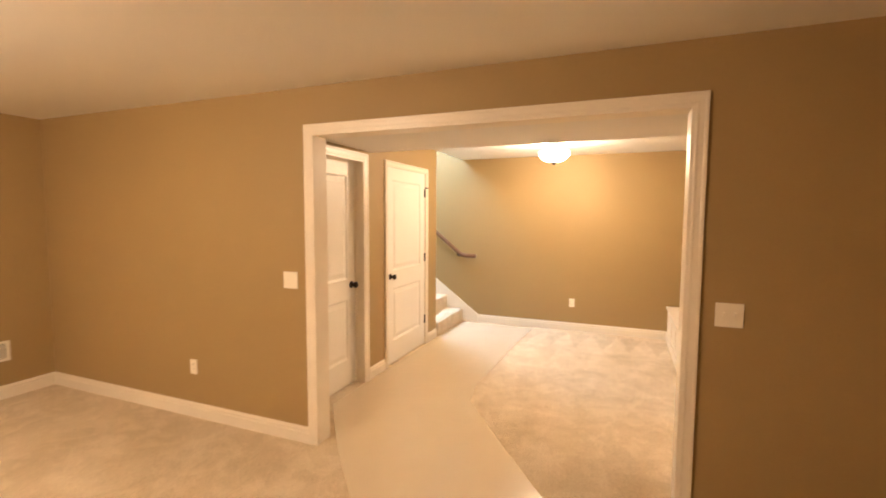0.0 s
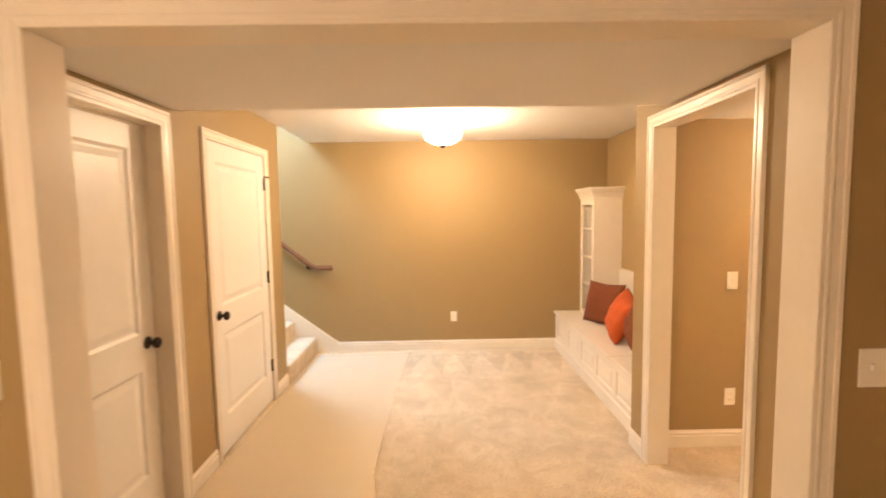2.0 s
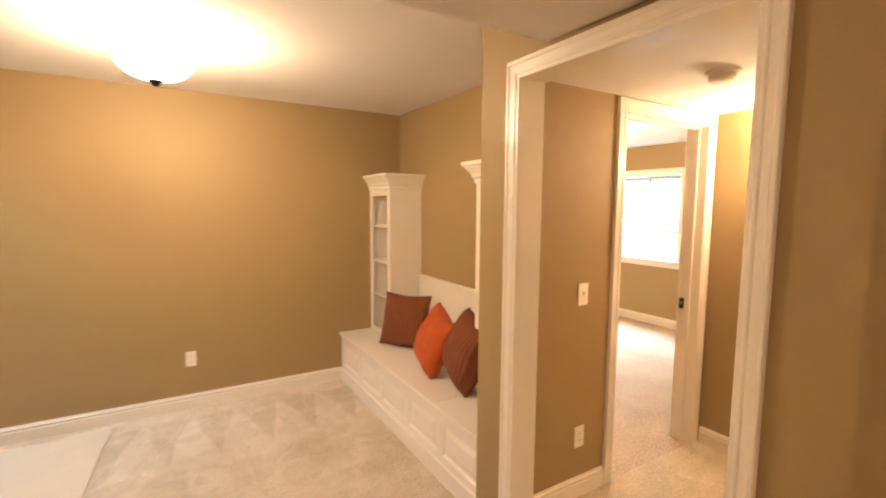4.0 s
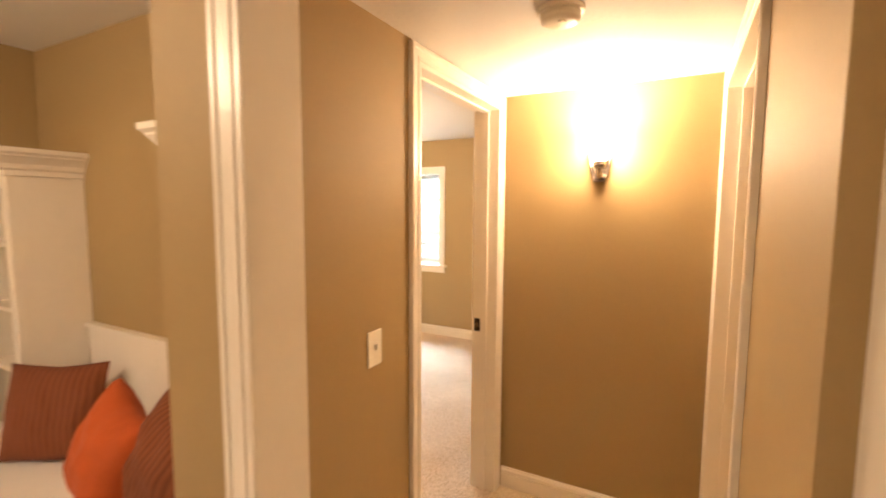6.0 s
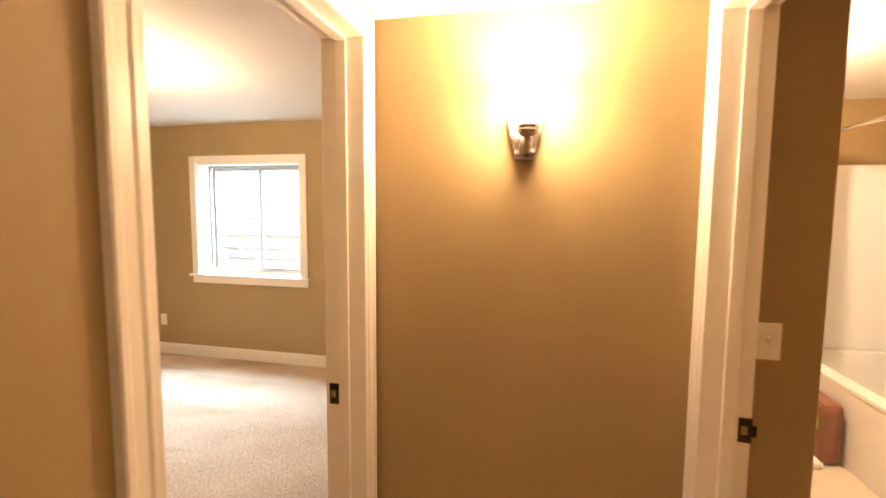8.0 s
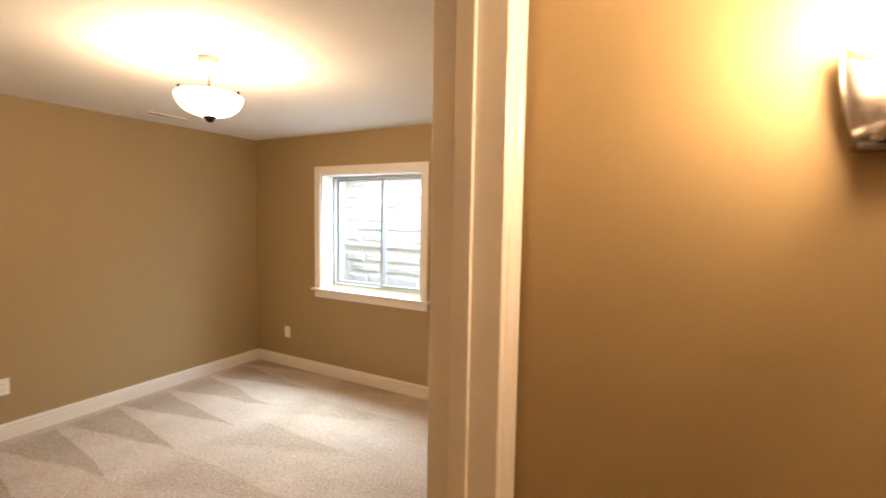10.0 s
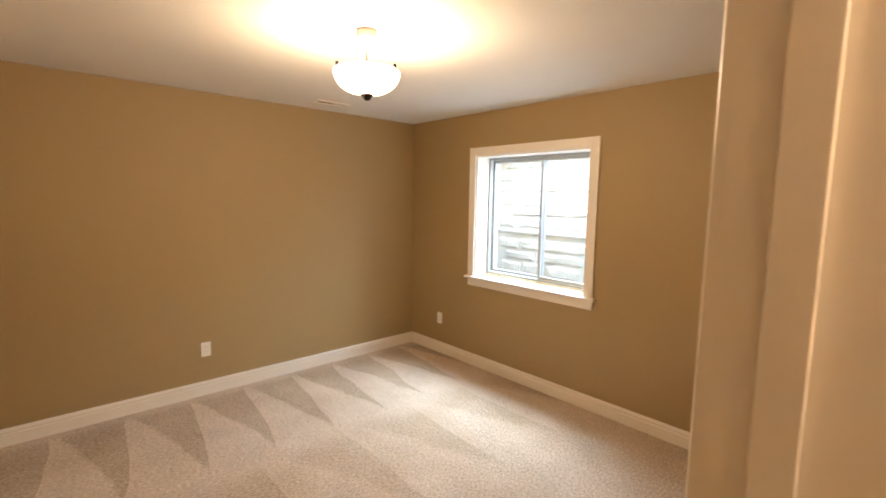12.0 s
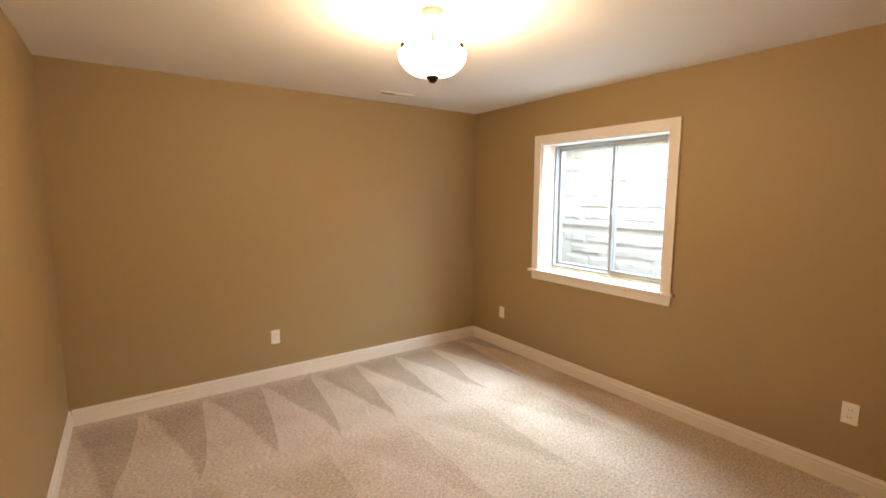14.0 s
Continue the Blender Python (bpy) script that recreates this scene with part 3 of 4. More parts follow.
def flat_frame(y0, y1, z0, z1, w, x0, x1, bevel=0.002, bottom=True):
    rows = [(x0, x1, y0, y0 + w, z0, z1), (x0, x1, y1 - w, y1, z0, z1), (x0, x1, y0 + w, y1 - w, z1 - w, z1)]
    if bottom:
        rows.append((x0, x1, y0 + w, y1 - w, z0, z0 + w))
    return boxes(*rows, bevel=bevel)


part("casing", boxes((5.27 - o, 5.27, WY0 - cw, WY0, WZ0 - 0.004, WZ1 + cw), (5.27 - o, 5.27, WY1, WY1 + cw, WZ0 - 0.004, WZ1 + cw), (5.27 - o, 5.27, WY0, WY1, WZ1, WZ1 + cw), bevel=0.0025), TRIM, window, "white flat window casing")
part("window_sill", boxes((5.27 - 0.045, SX - 0.01, WY0 - cw - 0.025, WY1 + cw + 0.025, WZ0 - 0.026, WZ0 - 0.004), bevel=0.005), TRIM, window, "white window stool with a rounded nose")
part("apron", boxes((5.27 - 0.016, 5.27, WY0 - cw, WY1 + cw, WZ0 - 0.095, WZ0 - 0.026), bevel=0.004), TRIM, window)
part("reveal", boxes((5.2705, 5.51, WY0 - 0.001, WY0 + 0.012, WZ0, WZ1), (5.2705, 5.51, WY1 - 0.012, WY1 + 0.001, WZ0, WZ1), (5.2705, 5.51, WY0 + 0.012, WY1 - 0.012, WZ1 - 0.012, WZ1 + 0.001), (SX - 0.01, 5.51, WY0 + 0.012, WY1 - 0.012, WZ0 - 0.001, WZ0 + 0.012)), TRIM, window, "white boxed window reveal")
part("window_frame", flat_frame(WY0 + 0.012, WY1 - 0.012, WZ0 + 0.012, WZ1 - 0.012, 0.020, SX, SX + 0.075), VINYL, window, "grey vinyl window frame")
mid = 6.38
for name, y0, y1, x in (("sash", WY0 + 0.032, mid + 0.015, SX + 0.008), ("sash", mid - 0.015, WY1 - 0.032, SX + 0.040)):
    s = part(name, flat_frame(y0, y1, WZ0 + 0.032, WZ1 - 0.032, 0.026, x, x + 0.026, 0.003), VINYL, window, "grey vinyl sliding sash")
    g = part("pane", boxes((x + 0.011, x + 0.015, y0 + 0.026, y1 - 0.026, WZ0 + 0.058, WZ1 - 0.058)), GLASS, s, "clear glass pane")
    g.visible_shadow = False
part("latch", boxes((SX - 0.002, SX + 0.010, mid - 0.010, mid + 0.008, 1.36, 1.42), bevel=0.003), VINYL, window)

# ---- window well of moulded stone ----
well = thing("window_well", (6.1, 6.4, -0.3), "pale stone-patterned window well outside the glass", "window well", "structure")
part("shell", boxes((6.52, 6.60, 5.2, 7.75, -0.3, 2.25), (5.52, 6.60, 7.75, 7.85, -0.3, 2.25), (5.52, 6.60, 5.1, 5.2, -0.3, 2.25), (6.49, 6.52, 5.2, 7.75, -0.3, 1.18)), STONE, well)
part("ledge", boxes((6.472, 6.52, 5.2, 7.75, 1.18, 1.22), bevel=0.008), STONE, well, "pale ledge between the two tiers")
rng = random.Random(5)


def stone_mesh(w, h):
    """A split-faced ledge stone: ragged outline, chipped face, one broad bulge."""
    bm = bmesh.new()
    bmesh.ops.create_grid(bm, x_segments=9, y_segments=4, size=0.5)
    seed = rng.uniform(0, 50)
    for v in bm.verts:
        u, q = v.co.x, v.co.y
        e = max(abs(u), abs(q)) > 0.49
        rag = 0.016 * noise.noise((u * 4 + seed, q * 2, 1.7)) + 0.008 * noise.noise((u * 11 + seed, q * 3, 8.1))
        face = 0.008 + 0.007 * noise.noise((u * 3 + seed, q * 2.2, 4.4)) + 0.003 * rng.random()
        v.co = Vector((0.004 if e else -max(face, 0.003), u * w + rag * 0.7, q * h + rag))
    return mesh("stone", bm, STONE)


SIZES = (0.62, 0.44, 0.31)
COURSES = (0.135, 0.085, 0.165, 0.11)
stones = {(w, h): [stone_mesh(w, h) for k in range(2)] for w in SIZES for h in COURSES}
for tier_x, z0, z1 in ((6.489, -0.1, 1.14), (6.519, 1.24, 2.18)):
    z, row = z0, 0
    while z < z1 - 0.06:
        h = COURSES[row % 4]
        y = 5.2 + 0.09 * (row % 3)
        while y < 7.55:
            w = rng.choice(SIZES)
            ob = new("stone", rng.choice(stones[(w, h)]))
            ob.parent = well
            ob.location = Vector((tier_x, y + w / 2, z + h / 2)) - ORIGIN[well]
            y += w + 0.010
        z += h + 0.012
        row += 1

# ---- stairs, skirt and handrail ----
RISE, RUN, NOSE = 0.186, 0.250, -1.63
stairs = thing("stairs", (NOSE, 5.86, 0), "beige carpeted stairs climbing between khaki walls", "stairs", "structure")
for k in range(13):
    x1 = NOSE - k * RUN
    bm = boxes((x1 - RUN - 0.04, x1, 5.362, FACE_FAR - 0.022, k * RISE - (0.03 if k else 0.0), (k + 1) * RISE), bevel=0.022)
    part("step", bm, CARPET, stairs)
part("landing", boxes((-5.28, NOSE - 13 * RUN, 5.362, FACE_FAR - 0.022, 13 * RISE - 0.1, 13 * RISE + 0.02)), CARPET, stairs)
SLOPE = RISE / RUN
bm = bmesh.new()
for y in (FACE_FAR - 0.019, FACE_FAR):
    pts = ((-1.40, 0.0), (-1.40, 0.112), (-4.9, 0.112 + 3.5 * SLOPE), (-4.9, 0.0))
    bm.faces.new([bm.verts.new((x, y, z)) for x, z in pts])
fs = list(bm.faces)
a, b = list(fs[0].verts), list(fs[1].verts)
for i in range(4):
    bm.faces.new((a[i], a[(i + 1) % 4], b[(i + 1) % 4], b[i]))
part("skirt_board", bm, TRIM, stairs, "white painted stair skirt board")

rail = thing("handrail", (-1.6, 6.285, 0.97), "dark-stained wooden handrail on the stair wall", "handrail")


def rounded_bar(points, w, h):
    """A bar with a rounded oblong section along points in the plane of constant y."""
    bm = bmesh.new()
    sec = [(math.cos(t) * w * (0.8 + 0.2 * abs(math.cos(2 * t))), math.sin(t) * h * (0.8 + 0.2 * abs(math.cos(2 * t)))) for t in (2 * math.pi * k / 16 for k in range(16))]
    rings = []
    for i, p in enumerate(points):
        d = (Vector(points[min(i + 1, len(points) - 1)]) - Vector(points[max(i - 1, 0)])).normalized()
        up = Vector((-d.z, 0, d.x)) if d.x > 0 else Vector((d.z, 0, -d.x))
        rings.append([bm.verts.new(Vector(p) + Vector((0, s, 0)) + up * u) for s, u in sec])
    for r, q in zip(rings, rings[1:]):
        for k in range(16):
            bm.faces.new((r[k], r[(k + 1) % 16], q[(k + 1) % 16], q[k]))
    bm.faces.new(rings[0])
    bm.faces.new(rings[-1])
    return bm


RY = 6.285
part("rail", rounded_bar([(-1.42, RY, 0.975), (-1.60, RY, 0.978), (-1.645, RY, 0.992), (-1.69, RY, 1.022), (-3.2, RY, 1.022 + 1.51 * 0.80), (-4.7, RY, 1.022 + 3.01 * 0.80)], 0.024, 0.030), WOOD, rail, smooth=True)
for x, z in ((-1.70, 0.985), (-3.0, 2.03)):
    bm = lathe(bmesh.new(), [(0, 0), (0.034, 0.0), (0.034, -0.006), (0.013, -0.010), (0.010, -0.055), (0.0, -0.056)], (x, FACE_FAR, z), "y", 18)
    box(bm, x - 0.012, x + 0.012, RY - 0.012, RY + 0.02, z - 0.008, z + 0.022, 0.004)
    part("bracket", bm, DARK, rail, "dark bronze rail bracket")

# ---- floor film over the carpet ----
def film():
    right = [(0.62, 1.9), (0.144, 2.55), (-0.25, 3.09), (-0.60, 3.59), (-0.66, 3.9), (-0.64, 5.2), (-0.59, 6.0), (-0.55, 6.30)]
    left = [(-0.62, 1.9), (-1.16, 2.50), (-1.40, 2.80), (-1.63, 3.10), (-1.63, 3.9), (-1.62, 5.2), (-1.60, 5.7), (-1.58, 6.30)]
    bm = bmesh.new()
    cols, grid = 14, []
    for i in range(len(right) - 1):
        for s in range(6):
            f = s / 6
            r = Vector(right[i]).lerp(Vector(right[i + 1]), f)
            q = Vector(left[i]).lerp(Vector(left[i + 1]), f)
            row = []
            for c in range(cols + 1):
                p = q.lerp(r, c / cols)
                z = 0.006 + 0.004 * (noise.noise((p.x * 4, p.y * 4, 0)) + 1) + 0.002 * noise.noise((p.x * 19, p.y * 19, 3))
                row.append(bm.verts.new((p.x, p.y, z)))
            grid.append(row)
    for r, q in zip(grid, grid[1:]):
        for c in range(cols):
            bm.faces.new((r[c], r[c + 1], q[c + 1], q[c]))
    return whole("carpet_protection_film", bm, FILM, "clear glossy plastic film laid over the carpet", "floor film", smooth=True)


film()

# ---- ceiling lamps ----
def bowl_lamp(at, ceil, r, rim, bottom, label, flush=False):
    """A frosted bowl held by three posts under a canopy."""
    x, y = at
    ob = thing("ceiling_lamp", (x, y, ceil), label, "ceiling lamp", group="bowl ceiling lamps")
    part("canopy", lathe(bmesh.new(), [(0, 0), (0.050, 0), (0.050, -0.020), (0.046, -0.024), (0.046, -0.034), (0.041, -0.040), (0.018, -0.044), (0.012, -0.056), (0, -0.057)], (x, y, ceil), "z", 36), CANOPY, ob, smooth=True)
    prof = [(r, rim - ceil)]
    for k in range(1, 11):
        a = k / 10 * math.pi / 2
        prof.append((max(r * math.cos(a) ** 0.85, 0.0) if k < 10 else 0.012, (rim - ceil) - (rim - bottom) * math.sin(a)))
    inner = [(max(q - 0.006, 0.006), h + 0.006) for q, h in reversed(prof)]
    bowl = lathe(bmesh.new(), prof + inner, (x, y, ceil), "z", 48)
    part("glass_bowl", bowl, BOWL, ob, "lit frosted glass bowl", smooth=True)
    part("stem", lathe(bmesh.new(), [(0, -0.03), (0.005, -0.03), (0.005, bottom - ceil - 0.006), (0, bottom - ceil - 0.006)], (x, y, ceil), "z", 12), NICKEL, ob)
    b = bottom - ceil
    part("finial", lathe(bmesh.new(), [(0, b + 0.006), (0.026, b + 0.005), (0.031, b - 0.001), (0.029, b - 0.007), (0.020, b - 0.012), (0.021, b - 0.017), (0.012, b - 0.026), (0, b - 0.029)], (x, y, ceil), "z", 20), DARK, ob, "dark bronze finial", smooth=True)
    for k in range(3):
        t = radians(55 + 120 * k)
        px, py = x + (r - 0.006) * math.cos(t), y + (r - 0.006) * math.sin(t)
        part("clip", lathe(bmesh.new(), [(0, -0.012), (0.006, -0.012), (0.007, 0.006), (0.008, 0.016), (0.005, 0.022), (0, 0.024)], (px, py, rim), "z", 12), DARK, ob, smooth=True)
    return ob


bowl_lamp((3.438, 5.971), 2.345, 0.154, 2.160, 2.058, "lit frosted bowl lamp hanging from the bedroom ceiling")
bowl_lamp((-0.19, 5.18), 2.365, 0.168, 2.255, 2.145, "lit frosted bowl lamp on the foyer ceiling", True)
# Copied fixture, never in view, added to carry the family room light.
bowl_lamp((-2.1, -0.2), 2.385, 0.182, 2.205, 2.102, "added unseen bowl lamp that lights the family room walls")
# Unseen fixture, copied from the other bowls to hold the bath bulb.
bowl_lamp((4.1, 2.6), 2.36, 0.168, 2.25, 2.14, "unseen bowl lamp assumed on the bathroom ceiling", True)

# ---- hall: sconce and smoke detector ----
def sconce(y, z):
    ob = thing("wall_sconce", (FACE_E, y, z), "lit wall sconce with a nickel shield plate", "wall lamp")
    py = y + 0.005
    bm = bmesh.new()
    skins = []
    for off in (0.0, 0.004):
        rows = []
        for i in range(11):
            f = i / 10
            half = 0.026 + 0.026 * math.sin(f * math.pi / 2) ** 0.8
            row = []
            for k in range(17):
                u = k / 8 - 1
                curl = 0.004 + (0.012 + 0.006 * f) * abs(u) ** 2.4
                row.append(bm.verts.new((FACE_E - 0.001 - curl - off, py + half * u, z - 0.056 + (0.112 + 0.020 * u * u) * f)))
            rows.append(row)
        for r, q in zip(rows, rows[1:]):
            for k in range(16):
                bm.faces.new((r[k], r[k + 1], q[k + 1], q[k]))
        skins.append(rows)
    a, b = skins
    for r, q in ((a[0], b[0]), (a[-1], b[-1]), ([v[0] for v in a], [v[0] for v in b]), ([v[-1] for v in a], [v[-1] for v in b])):
        for k in range(len(r) - 1):
            bm.faces.new((r[k], r[k + 1], q[k + 1], q[k]))
    part("backplate", bm, NICKEL, ob, "polished nickel scoop-shaped plate", smooth=True)
    part("foot", boxes((FACE_E - 0.034, FACE_E - 0.001, py - 0.027, py + 0.027, z - 0.064, z - 0.055), bevel=0.002), NICKEL, ob)
    cx, cy = FACE_E - 0.098, y - 0.006
    bm = bmesh.new()
    rings = []
    for i in range(12):
        a = i / 11 * math.pi / 2
        c = Vector((FACE_E - 0.006 - 0.092 * math.sin(a), cy + 0.010 * (1 - math.sin(a)), z - 0.042 + 0.044 * (1 - math.cos(a))))
        u = Vector((math.sin(a), 0, math.cos(a)))
        wide = 0.017 - 0.007 * math.sin(a)
        rings.append([bm.verts.new(c + (Vector((0, 1, 0)) * math.cos(t) + u * math.sin(t)) * wide) for t in (2 * math.pi * k / 14 for k in range(14))])
    for r, q in zip(rings, rings[1:]):
        for k in range(14):
            bm.faces.new((r[k], r[(k + 1) % 14], q[(k + 1) % 14], q[k]))
    part("arm", bm, NICKEL, ob, smooth=True)
    part("socket_cup", lathe(bmesh.new(), [(0, -0.004), (0.020, -0.004), (0.029, 0.006), (0.029, 0.014), (0.026, 0.016), (0.029, 0.019), (0.029, 0.028), (0, 0.028)], (cx, cy, z), "z", 28), NICKEL, ob, smooth=True)
    part("glass_shade", lathe(bmesh.new(), [(0.028, 0.027), (0.036, 0.050), (0.050, 0.090), (0.062, 0.130), (0.072, 0.160), (0.069, 0.160), (0.058, 0.130), (0.046, 0.090), (0.032, 0.050), (0.024, 0.030)], (cx, cy, z), "z", 36), SHADE, ob, "lit frosted bell shade", smooth=True)
    return ob


sconce(3.632, 1.742)
smoke = thing("smoke_detector", (1.874, 3.62, 2.13), "round white smoke detector on the hall ceiling", "smoke detector")
part("base", lathe(bmesh.new(), [(0, 0), (0.068, 0), (0.068, -0.012), (0.064, -0.014), (0, -0.014)], (1.874, 3.62, 2.13), "z", 40), PLATE, smoke)
part("cover", lathe(bmesh.new(), [(0.058, -0.014), (0.058, -0.022), (0.054, -0.026), (0.058, -0.029), (0.055, -0.038), (0.040, -0.043), (0, -0.044)], (1.874, 3.62, 2.13), "z", 40), PLATE, smoke, smooth=True)
part("button", lathe(bmesh.new(), [(0, -0.043), (0.012, -0.043), (0.011, -0.047), (0, -0.048)], (1.85, 3.61, 2.13), "z", 16), PLATE, smoke)

# ---- built-in bench, bookcases and cushions ----
BX, BT, BY0, BY1 = 1.095, 0.43, STUB + 0.002, FACE_FAR - 0.002
bench = thing("built_in_bench", (1.38, 5.3, 0), "white built-in window-seat bench with panelled front", "bench")
w = to_wall(("x", BX), -1)
front = bmesh.new()
n_pan = 5
pw = (BY1 - BY0 - 0.07) / n_pan
z_lo, z_hi = 0.15, BT - 0.09
for k in range(n_pan):
    y0 = BY0 + 0.035 + k * pw
    a0, a1 = (BY0 if k == 0 else y0), (BY1 if k == n_pan - 1 else y0 + pw)
    p = bmesh.new()
    panelled(p, w, a0, a1, 0.0, BT - 0.022, 0.02, [(y0 + 0.035, y0 + pw - 0.035, z_lo, z_hi)], 0.012, 0.008)
    part("front_panel", p, TRIM, bench)
part("plinth", boxes((BX - 0.014, BX, BY0, BY1, 0.0, 0.105), bevel=0.003), TRIM, bench, "white plinth board")
part("seat_box", boxes((BX + 0.021, 1.67, BY0, BY1, 0.0, BT - 0.022)), TRIM, bench)
for y0, y1 in ((BY0, 4.697), (4.703, BY1)):
    part("seat_lid", boxes((BX - 0.022, 1.671, y0, y1, BT - 0.021, BT), bevel=0.004), TRIM, bench, "white painted bench lid")
part("backrest", boxes((1.645, 1.671, 4.712, 5.918, BT + 0.001, 0.945), (1.630, 1.671, 4.712, 5.918, 0.945, 0.965), bevel=0.003), TRIM, bench, "white painted back panel")


def crown(y0, y1, x0, x1, z, open_lo, open_hi):
    """A stepped cornice round the free sides of a cabinet's top."""
    prof = ((0.0, 0.0), (0.010, 0.004), (0.010, 0.026), (0.020, 0.034), (0.026, 0.055), (0.046, 0.082), (0.052, 0.088), (0.052, 0.094), (0.066, 0.104), (0.066, 0.124), (0.0, 0.124))
    bm = bmesh.new()
    rows = []
    for d, h in prof:
        a = y0 - (d if open_lo else 0)
        b = y1 + (d if open_hi else 0)
        pts = [(x1, a, z + h), (x0 - d, a, z + h), (x0 - d, b, z + h), (x1, b, z + h)]
        rows.append([bm.verts.new(p) for p in pts])
    for r, q in zip(rows, rows[1:]):
        for i in range(3):
            bm.faces.new((r[i], r[i + 1], q[i + 1], q[i]))
    bm.faces.new(rows[-2])
    return bm


def bookcase(y0, y1, open_lo, open_hi):
    x0, x1, z0, z1 = 1.375, 1.671, BT + 0.001, 1.705
    ob = thing("bookcase", ((x0 + x1) / 2, (y0 + y1) / 2, z0), "white built-in open bookcase with a cornice on the bench", "bookcase", group="bookcases on the bench")
    part("side_panel", boxes((x0 + 0.02, x1, y0, y0 + 0.019, z0, z1)), TRIM, ob)
    part("side_panel", boxes((x0 + 0.02, x1, y1 - 0.019, y1, z0, z1)), TRIM, ob)
    part("back_panel", boxes((x1 - 0.008, x1 - 0.001, y0 + 0.019, y1 - 0.019, z0, z1)), TRIM, ob)
    part("top_panel", boxes((x0 + 0.02, x1, y0 + 0.019, y1 - 0.019, z1 - 0.019, z1)), TRIM, ob)
    part("face_frame", boxes((x0, x0 + 0.02, y0, y0 + 0.052, z0, z1), (x0, x0 + 0.02, y1 - 0.052, y1, z0, z1), (x0, x0 + 0.02, y0 + 0.052, y1 - 0.052, z1 - 0.075, z1), (x0, x0 + 0.02, y0 + 0.052, y1 - 0.052, z0, z0 + 0.035), bevel=0.0015), TRIM, ob)
    for z in (0.77, 1.07, 1.378):
        part("shelf", boxes((x0 + 0.021, x1 - 0.009, y0 + 0.019, y1 - 0.019, z - 0.019, z), bevel=0.002), TRIM, ob)
    part("cornice", crown(y0, y1, x0, x1, z1 - 0.022, open_lo, open_hi), TRIM, ob, "stepped white crown moulding")
    return ob


bookcase(5.925, BY1, True, False)
bookcase(BY0, 4.705, False, True)


def cushion(name, at, yaw, lean, size, thick, mat, label, seed, tilt=0.0):
    """A stuffed square cushion standing on an edge, with drawn corners and a seam."""
    bm = bmesh.new()
    n = 22
    grids = []
    for side in (1, -1):
        g = []
        for i in range(n + 1):
            row = []
            for j in range(n + 1):
                u, v = 2 * i / n - 1, 2 * j / n - 1
                pu = u * (1 - 0.05 * (1 - abs(v) ** 2.2))
                pv = v * (1 - 0.05 * (1 - abs(u) ** 2.2))
                t = ((1 - abs(u) ** 2.6) * (1 - abs(v) ** 2.6)) ** 0.5
                wr = noise.noise((u * 2.2 + seed, v * 2.2, side)) * 0.16 + noise.noise((u * 6 + seed, v * 3, side + 5)) * 0.05
                row.append(bm.verts.new((pu * size / 2, side * thick / 2 * t * (1 + wr) , pv * size / 2 + size / 2 - 0.012 * (1 - abs(u)) )))
            g.append(row)
        grids.append(g)
        for i in range(n):
            for j in range(n):
                bm.faces.new((g[i][j], g[i + 1][j], g[i + 1][j + 1], g[i][j + 1]))
    bmesh.ops.remove_doubles(bm, verts=bm.verts, dist=0.0005)
    ob = new(name, mesh(name, bm, mat, True))
    ob.matrix_world = Matrix.Translation(at) @ pose(0, 0, 0, 0, 0, yaw) @ pose(0, 0, 0, lean, tilt, 0)
    ORIGIN[ob] = Vector((0, 0, 0))
    return tagged(ob, label, "cushion", "cushions on the bench")


cushion("cushion", (1.36, 5.68, BT + 0.012), -57, -16, 0.42, 0.15, FABRIC_B, "brown ribbed square cushion leaning on the bench back", 1.0)
cushion("cushion", (1.285, 5.185, BT + 0.040), -104, -22, 0.40, 0.20, FABRIC_O, "bright orange square cushion between two brown ones", 4.0, 14)
cushion("cushion", (1.33, 4.85, BT + 0.040), -106, -18, 0.415, 0.23, FABRIC_B, "brown ribbed square cushion beside the near bookcase", 9.0, 12)

# ---- vents ----
cv = thing("ceiling_vent", (4.13, 7.57, 2.345), "white slotted air vent in the bedroom ceiling", "vent")
part("frame", boxes((3.98, 4.28, 7.51, 7.53, 2.338, 2.345), (3.98, 4.28, 7.61, 7.63, 2.338, 2.345), (3.98, 4.0, 7.53, 7.61, 2.338, 2.345), (4.26, 4.28, 7.53, 7.61, 2.338, 2.345), bevel=0.002), PLATE, cv)
# The duct's shade is painted: a black sheet under the ceiling.
part("backing", boxes((4.0, 4.26, 7.53, 7.61, 2.3435, 2.3445)), SHADOW, cv, "near-black sheet standing in for the shade in the duct")
for k in range(16):
    x = 4.008 + k * 0.0162
    # Thinner slats in the first half bare more of the black sheet.
    part("slat", boxes((x, x + (0.002 if k < 8 else 0.008), 7.53, 7.61, 2.3405, 2.343)), PLATE, cv)
fv = thing("wall_vent", (-4.27, 2.06, 0.40), "white louvred return vent low on the wall", "vent")
part("frame", boxes((-4.27, -4.262, 1.90, 1.922, 0.318, 0.488), (-4.27, -4.262, 2.193, 2.215, 0.318, 0.488), (-4.27, -4.262, 1.922, 2.193, 0.466, 0.488), (-4.27, -4.262, 1.922, 2.193, 0.318, 0.340), bevel=0.002), PLATE, fv)
# No duct behind: a black sheet on the wall gives its shade.
part("backing", boxes((-4.2695, -4.2685, 1.922, 2.193, 0.340, 0.466)), SHADOW, fv, "near-black sheet standing in for the shade in the duct")
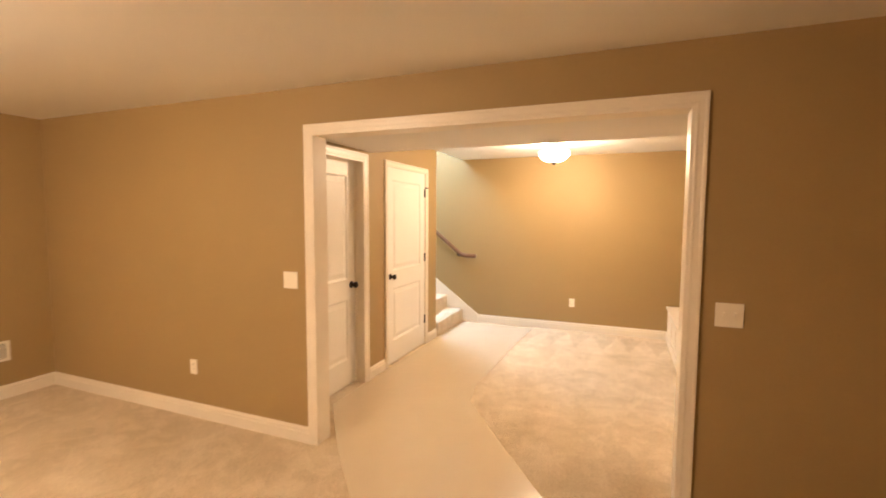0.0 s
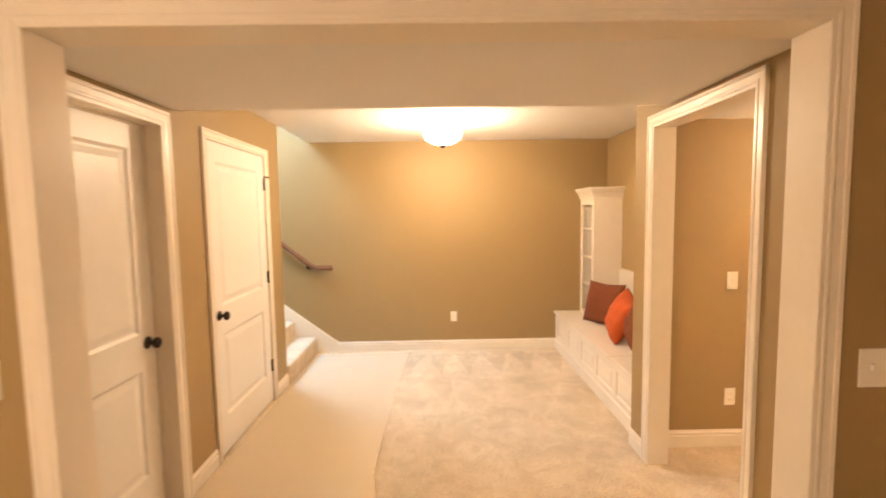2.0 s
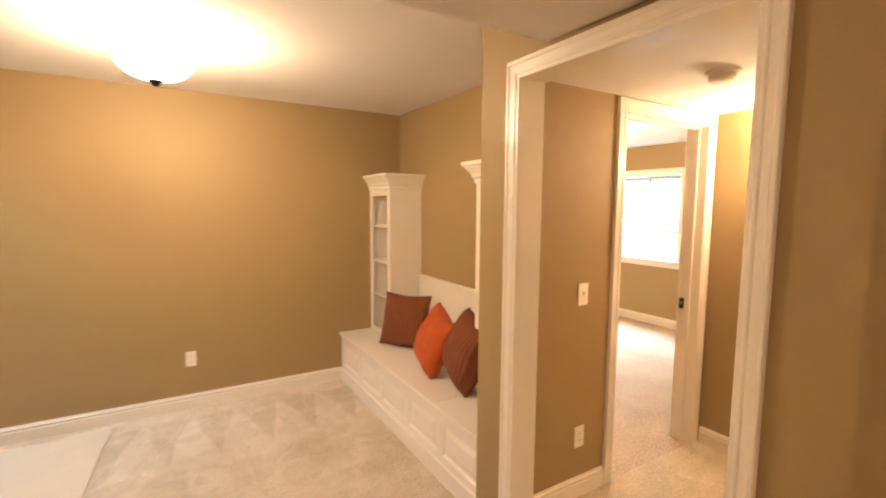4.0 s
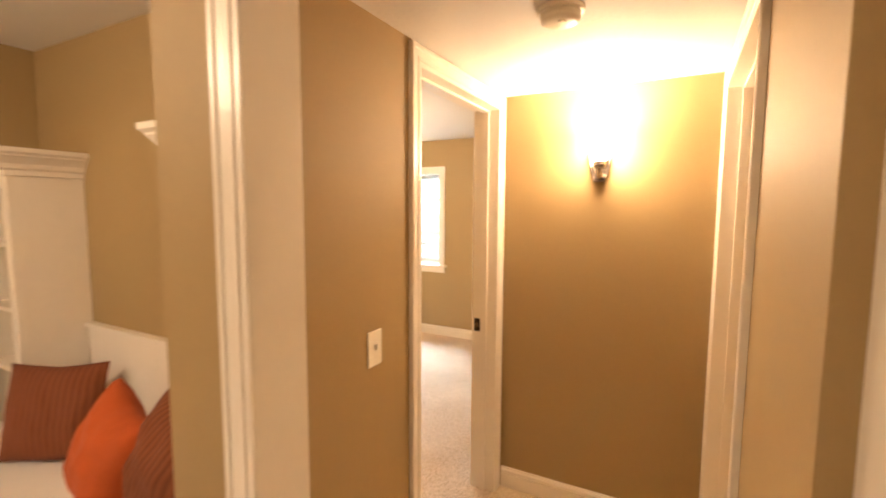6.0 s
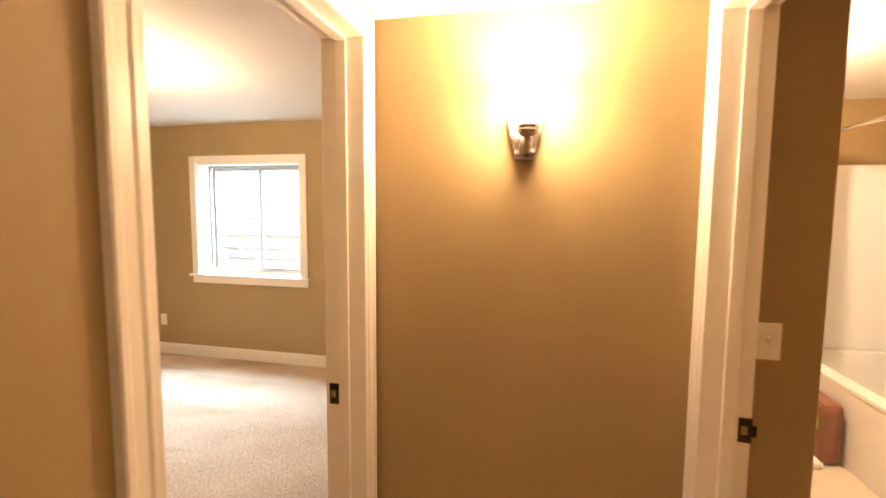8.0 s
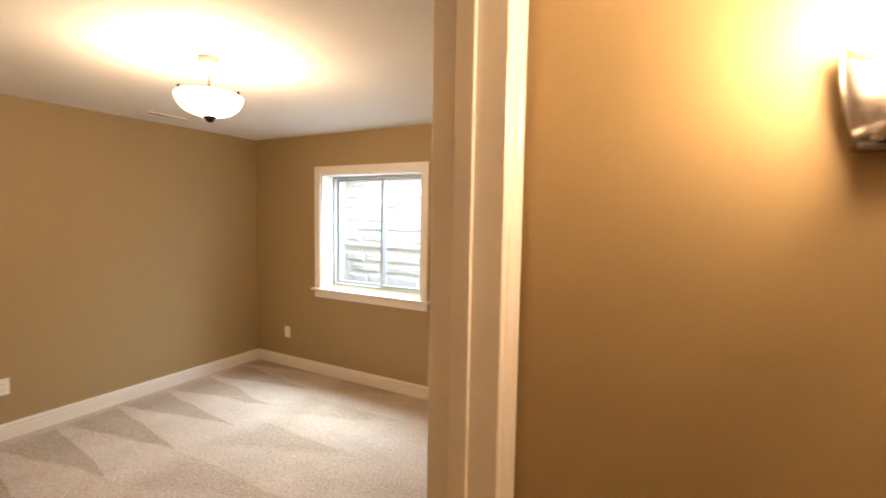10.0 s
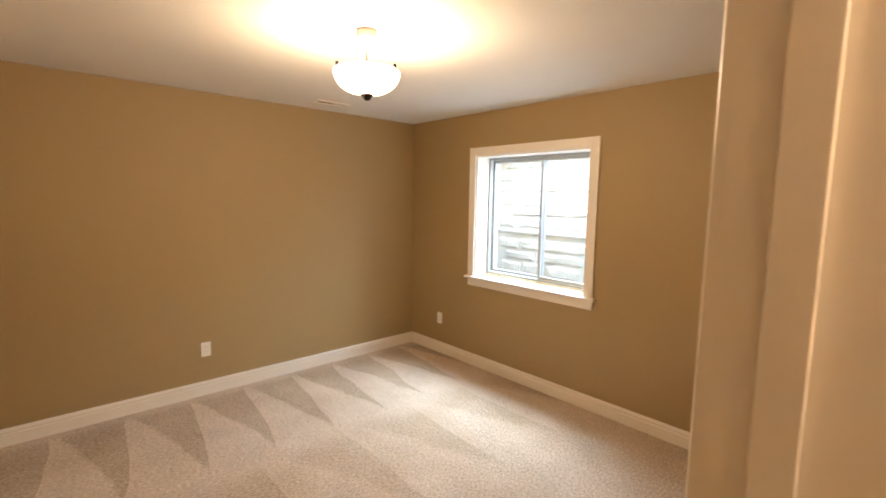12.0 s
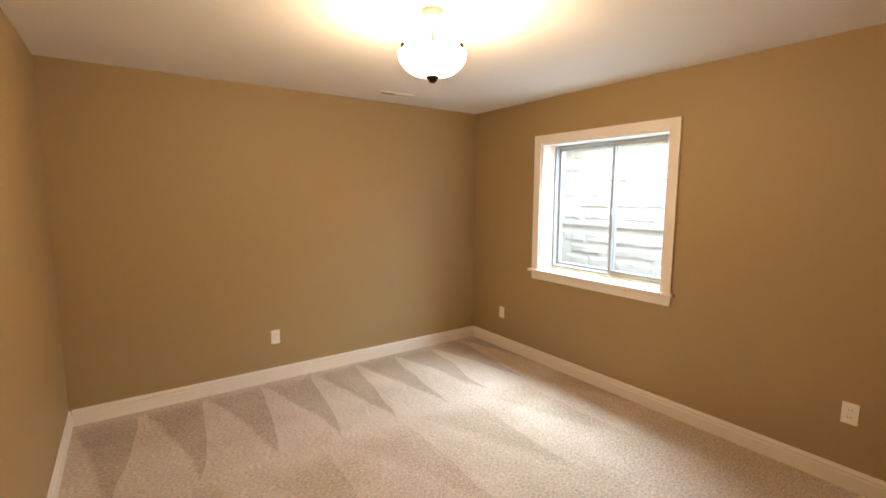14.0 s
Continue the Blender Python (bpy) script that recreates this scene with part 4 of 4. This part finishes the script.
for k in range(9):
    z = 0.345 + k * 0.0135
    part("slat", boxes((-4.267, -4.261, 1.922, 2.193, z, z + 0.007)), PLATE, fv)

# ---- switches and outlets ----
wall_plate("blank", ("y", FACE_P), -1, -1.545, 1.12, 2, "beside the wide opening")
wall_plate("switch", ("y", FACE_P), -1, 1.012, 1.105, 2, "beside the wide opening")
wall_plate("outlet", ("y", FACE_P), -1, -2.49, 0.395, holder="low on the family room wall")
wall_plate("outlet", ("y", FACE_FAR), -1, -0.075, 0.385, holder="low on the foyer end wall")
wall_plate("switch", ("y", FACE_N), -1, 1.645, 1.105, holder="beside the bedroom doorway")
wall_plate("outlet", ("y", FACE_N), -1, 1.655, 0.335, holder="low on the small hall wall")
wall_plate("switch", ("x", 2.905), -1, 2.905, 1.14, holder="inside the bathroom doorway")
wall_plate("outlet", ("y", 7.905), -1, 3.19, 0.368, holder="low on the bedroom wall")
wall_plate("outlet", ("x", 5.27), -1, 7.455, 0.36, holder="below the bedroom window")
wall_plate("outlet", ("x", 5.27), -1, 4.80, 0.405, holder="low on the bedroom window wall")

# ---- bathroom ----
tub = thing("bathtub", (4.6, 1.45, 0), "white acrylic bathtub with a raised rim", "bathtub")
part("apron", boxes((3.86, 5.369, 1.74, 1.78, 0.005, 0.46), bevel=0.008), ACRYLIC, tub)
part("rim", boxes((3.86, 5.369, 1.68, 1.785, 0.46, 0.49), (3.86, 5.369, 1.002, 1.08, 0.46, 0.49), (3.86, 3.96, 1.08, 1.68, 0.46, 0.49), (5.27, 5.369, 1.08, 1.68, 0.46, 0.49), bevel=0.008), ACRYLIC, tub)
part("basin", boxes((3.95, 5.28, 1.07, 1.69, 0.06, 0.10), (3.93, 3.97, 1.07, 1.69, 0.10, 0.465), (5.26, 5.29, 1.07, 1.69, 0.10, 0.465), (3.97, 5.26, 1.05, 1.09, 0.10, 0.465), (3.97, 5.26, 1.67, 1.70, 0.10, 0.465)), ACRYLIC, tub)
surround = thing("shower_surround", (4.6, 1.01, 0.49), "glossy white shower surround above the tub", "shower surround")
part("end_panel", boxes((5.345, 5.369, 1.003, 1.90, 0.491, 1.88), bevel=0.004), ACRYLIC, surround)
part("long_panel", boxes((3.86, 5.345, 1.003, 1.02, 0.491, 1.88), bevel=0.004), ACRYLIC, surround)
rod = whole("shower_rod", lathe(bmesh.new(), [(0, 3.03), (0.0125, 3.03), (0.0125, 5.369), (0, 5.369)], (0, 1.83, 2.03), "x", 16), CHROME, "chrome shower curtain rod above the tub", "curtain rod", smooth=True)
part("flange", lathe(bmesh.new(), [(0, 5.345), (0.03, 5.352), (0.032, 5.3695), (0, 5.3695)], (0, 1.83, 2.03), "x", 20), CHROME, rod)


def shower_curtain(x0, x1, y, z0, z1):
    bm = bmesh.new()
    cols, rows, th = 96, 16, 0.003
    sheets = []
    for side in (0, 1):
        g = []
        for j in range(rows + 1):
            f = j / rows
            row = []
            for i in range(cols + 1):
                t = i / cols
                amp = 0.018 + 0.020 * (1 - f)
                flare = 1.0 + 0.10 * (1 - f)
                x = x1 - (x1 - x0) * t * (0.80 + 0.20 * (1 - f) ** 1.5 if f > 0 else flare)
                row.append(bm.verts.new((x, y + amp * math.sin(t * 44 + 1.3 * math.sin(t * 9)) + side * th, z0 + (z1 - z0) * f)))
            g.append(row)
        sheets.append(g)
        for j in range(rows):
            for i in range(cols):
                bm.faces.new((g[j][i], g[j][i + 1], g[j + 1][i + 1], g[j + 1][i]))
    ob = whole("shower_curtain", bm, CURTAIN, "white pleated shower curtain drawn to the wall", "curtain", smooth=True)
    for k in range(8):
        t = bmesh.new()
        lathe(t, [(0.016, -0.002), (0.019, 0.0), (0.016, 0.002), (0.013, 0.0), (0.016, -0.002)], (x1 - 0.03 - k * (x1 - x0) * 0.8 / 8, 1.83, 2.03), "x", 14)
        part("ring", t, CHROME, ob)
    return ob


shower_curtain(4.76, 5.33, 1.83, 0.16, 2.012)
bag = thing("paper_bag", (4.56, 1.87, 0.004), "brown paper bag with a round green patch by the tub", "bag")
part("body", boxes((4.42, 4.72, 1.80, 1.92, 0.005, 0.39), bevel=0.05), BROWN, bag)
part("patch", lathe(bmesh.new(), [(0, 0.001), (0.075, 0.001), (0.075, 0.004), (0, 0.005)], (4.53, 1.92, 0.25), "y", 28), GREEN, bag, "round green patch")
part("wrapping", boxes((4.36, 4.74, 1.925, 2.02, 0.005, 0.05), bevel=0.02), CURTAIN, bag, "crumpled white wrapping at its foot")
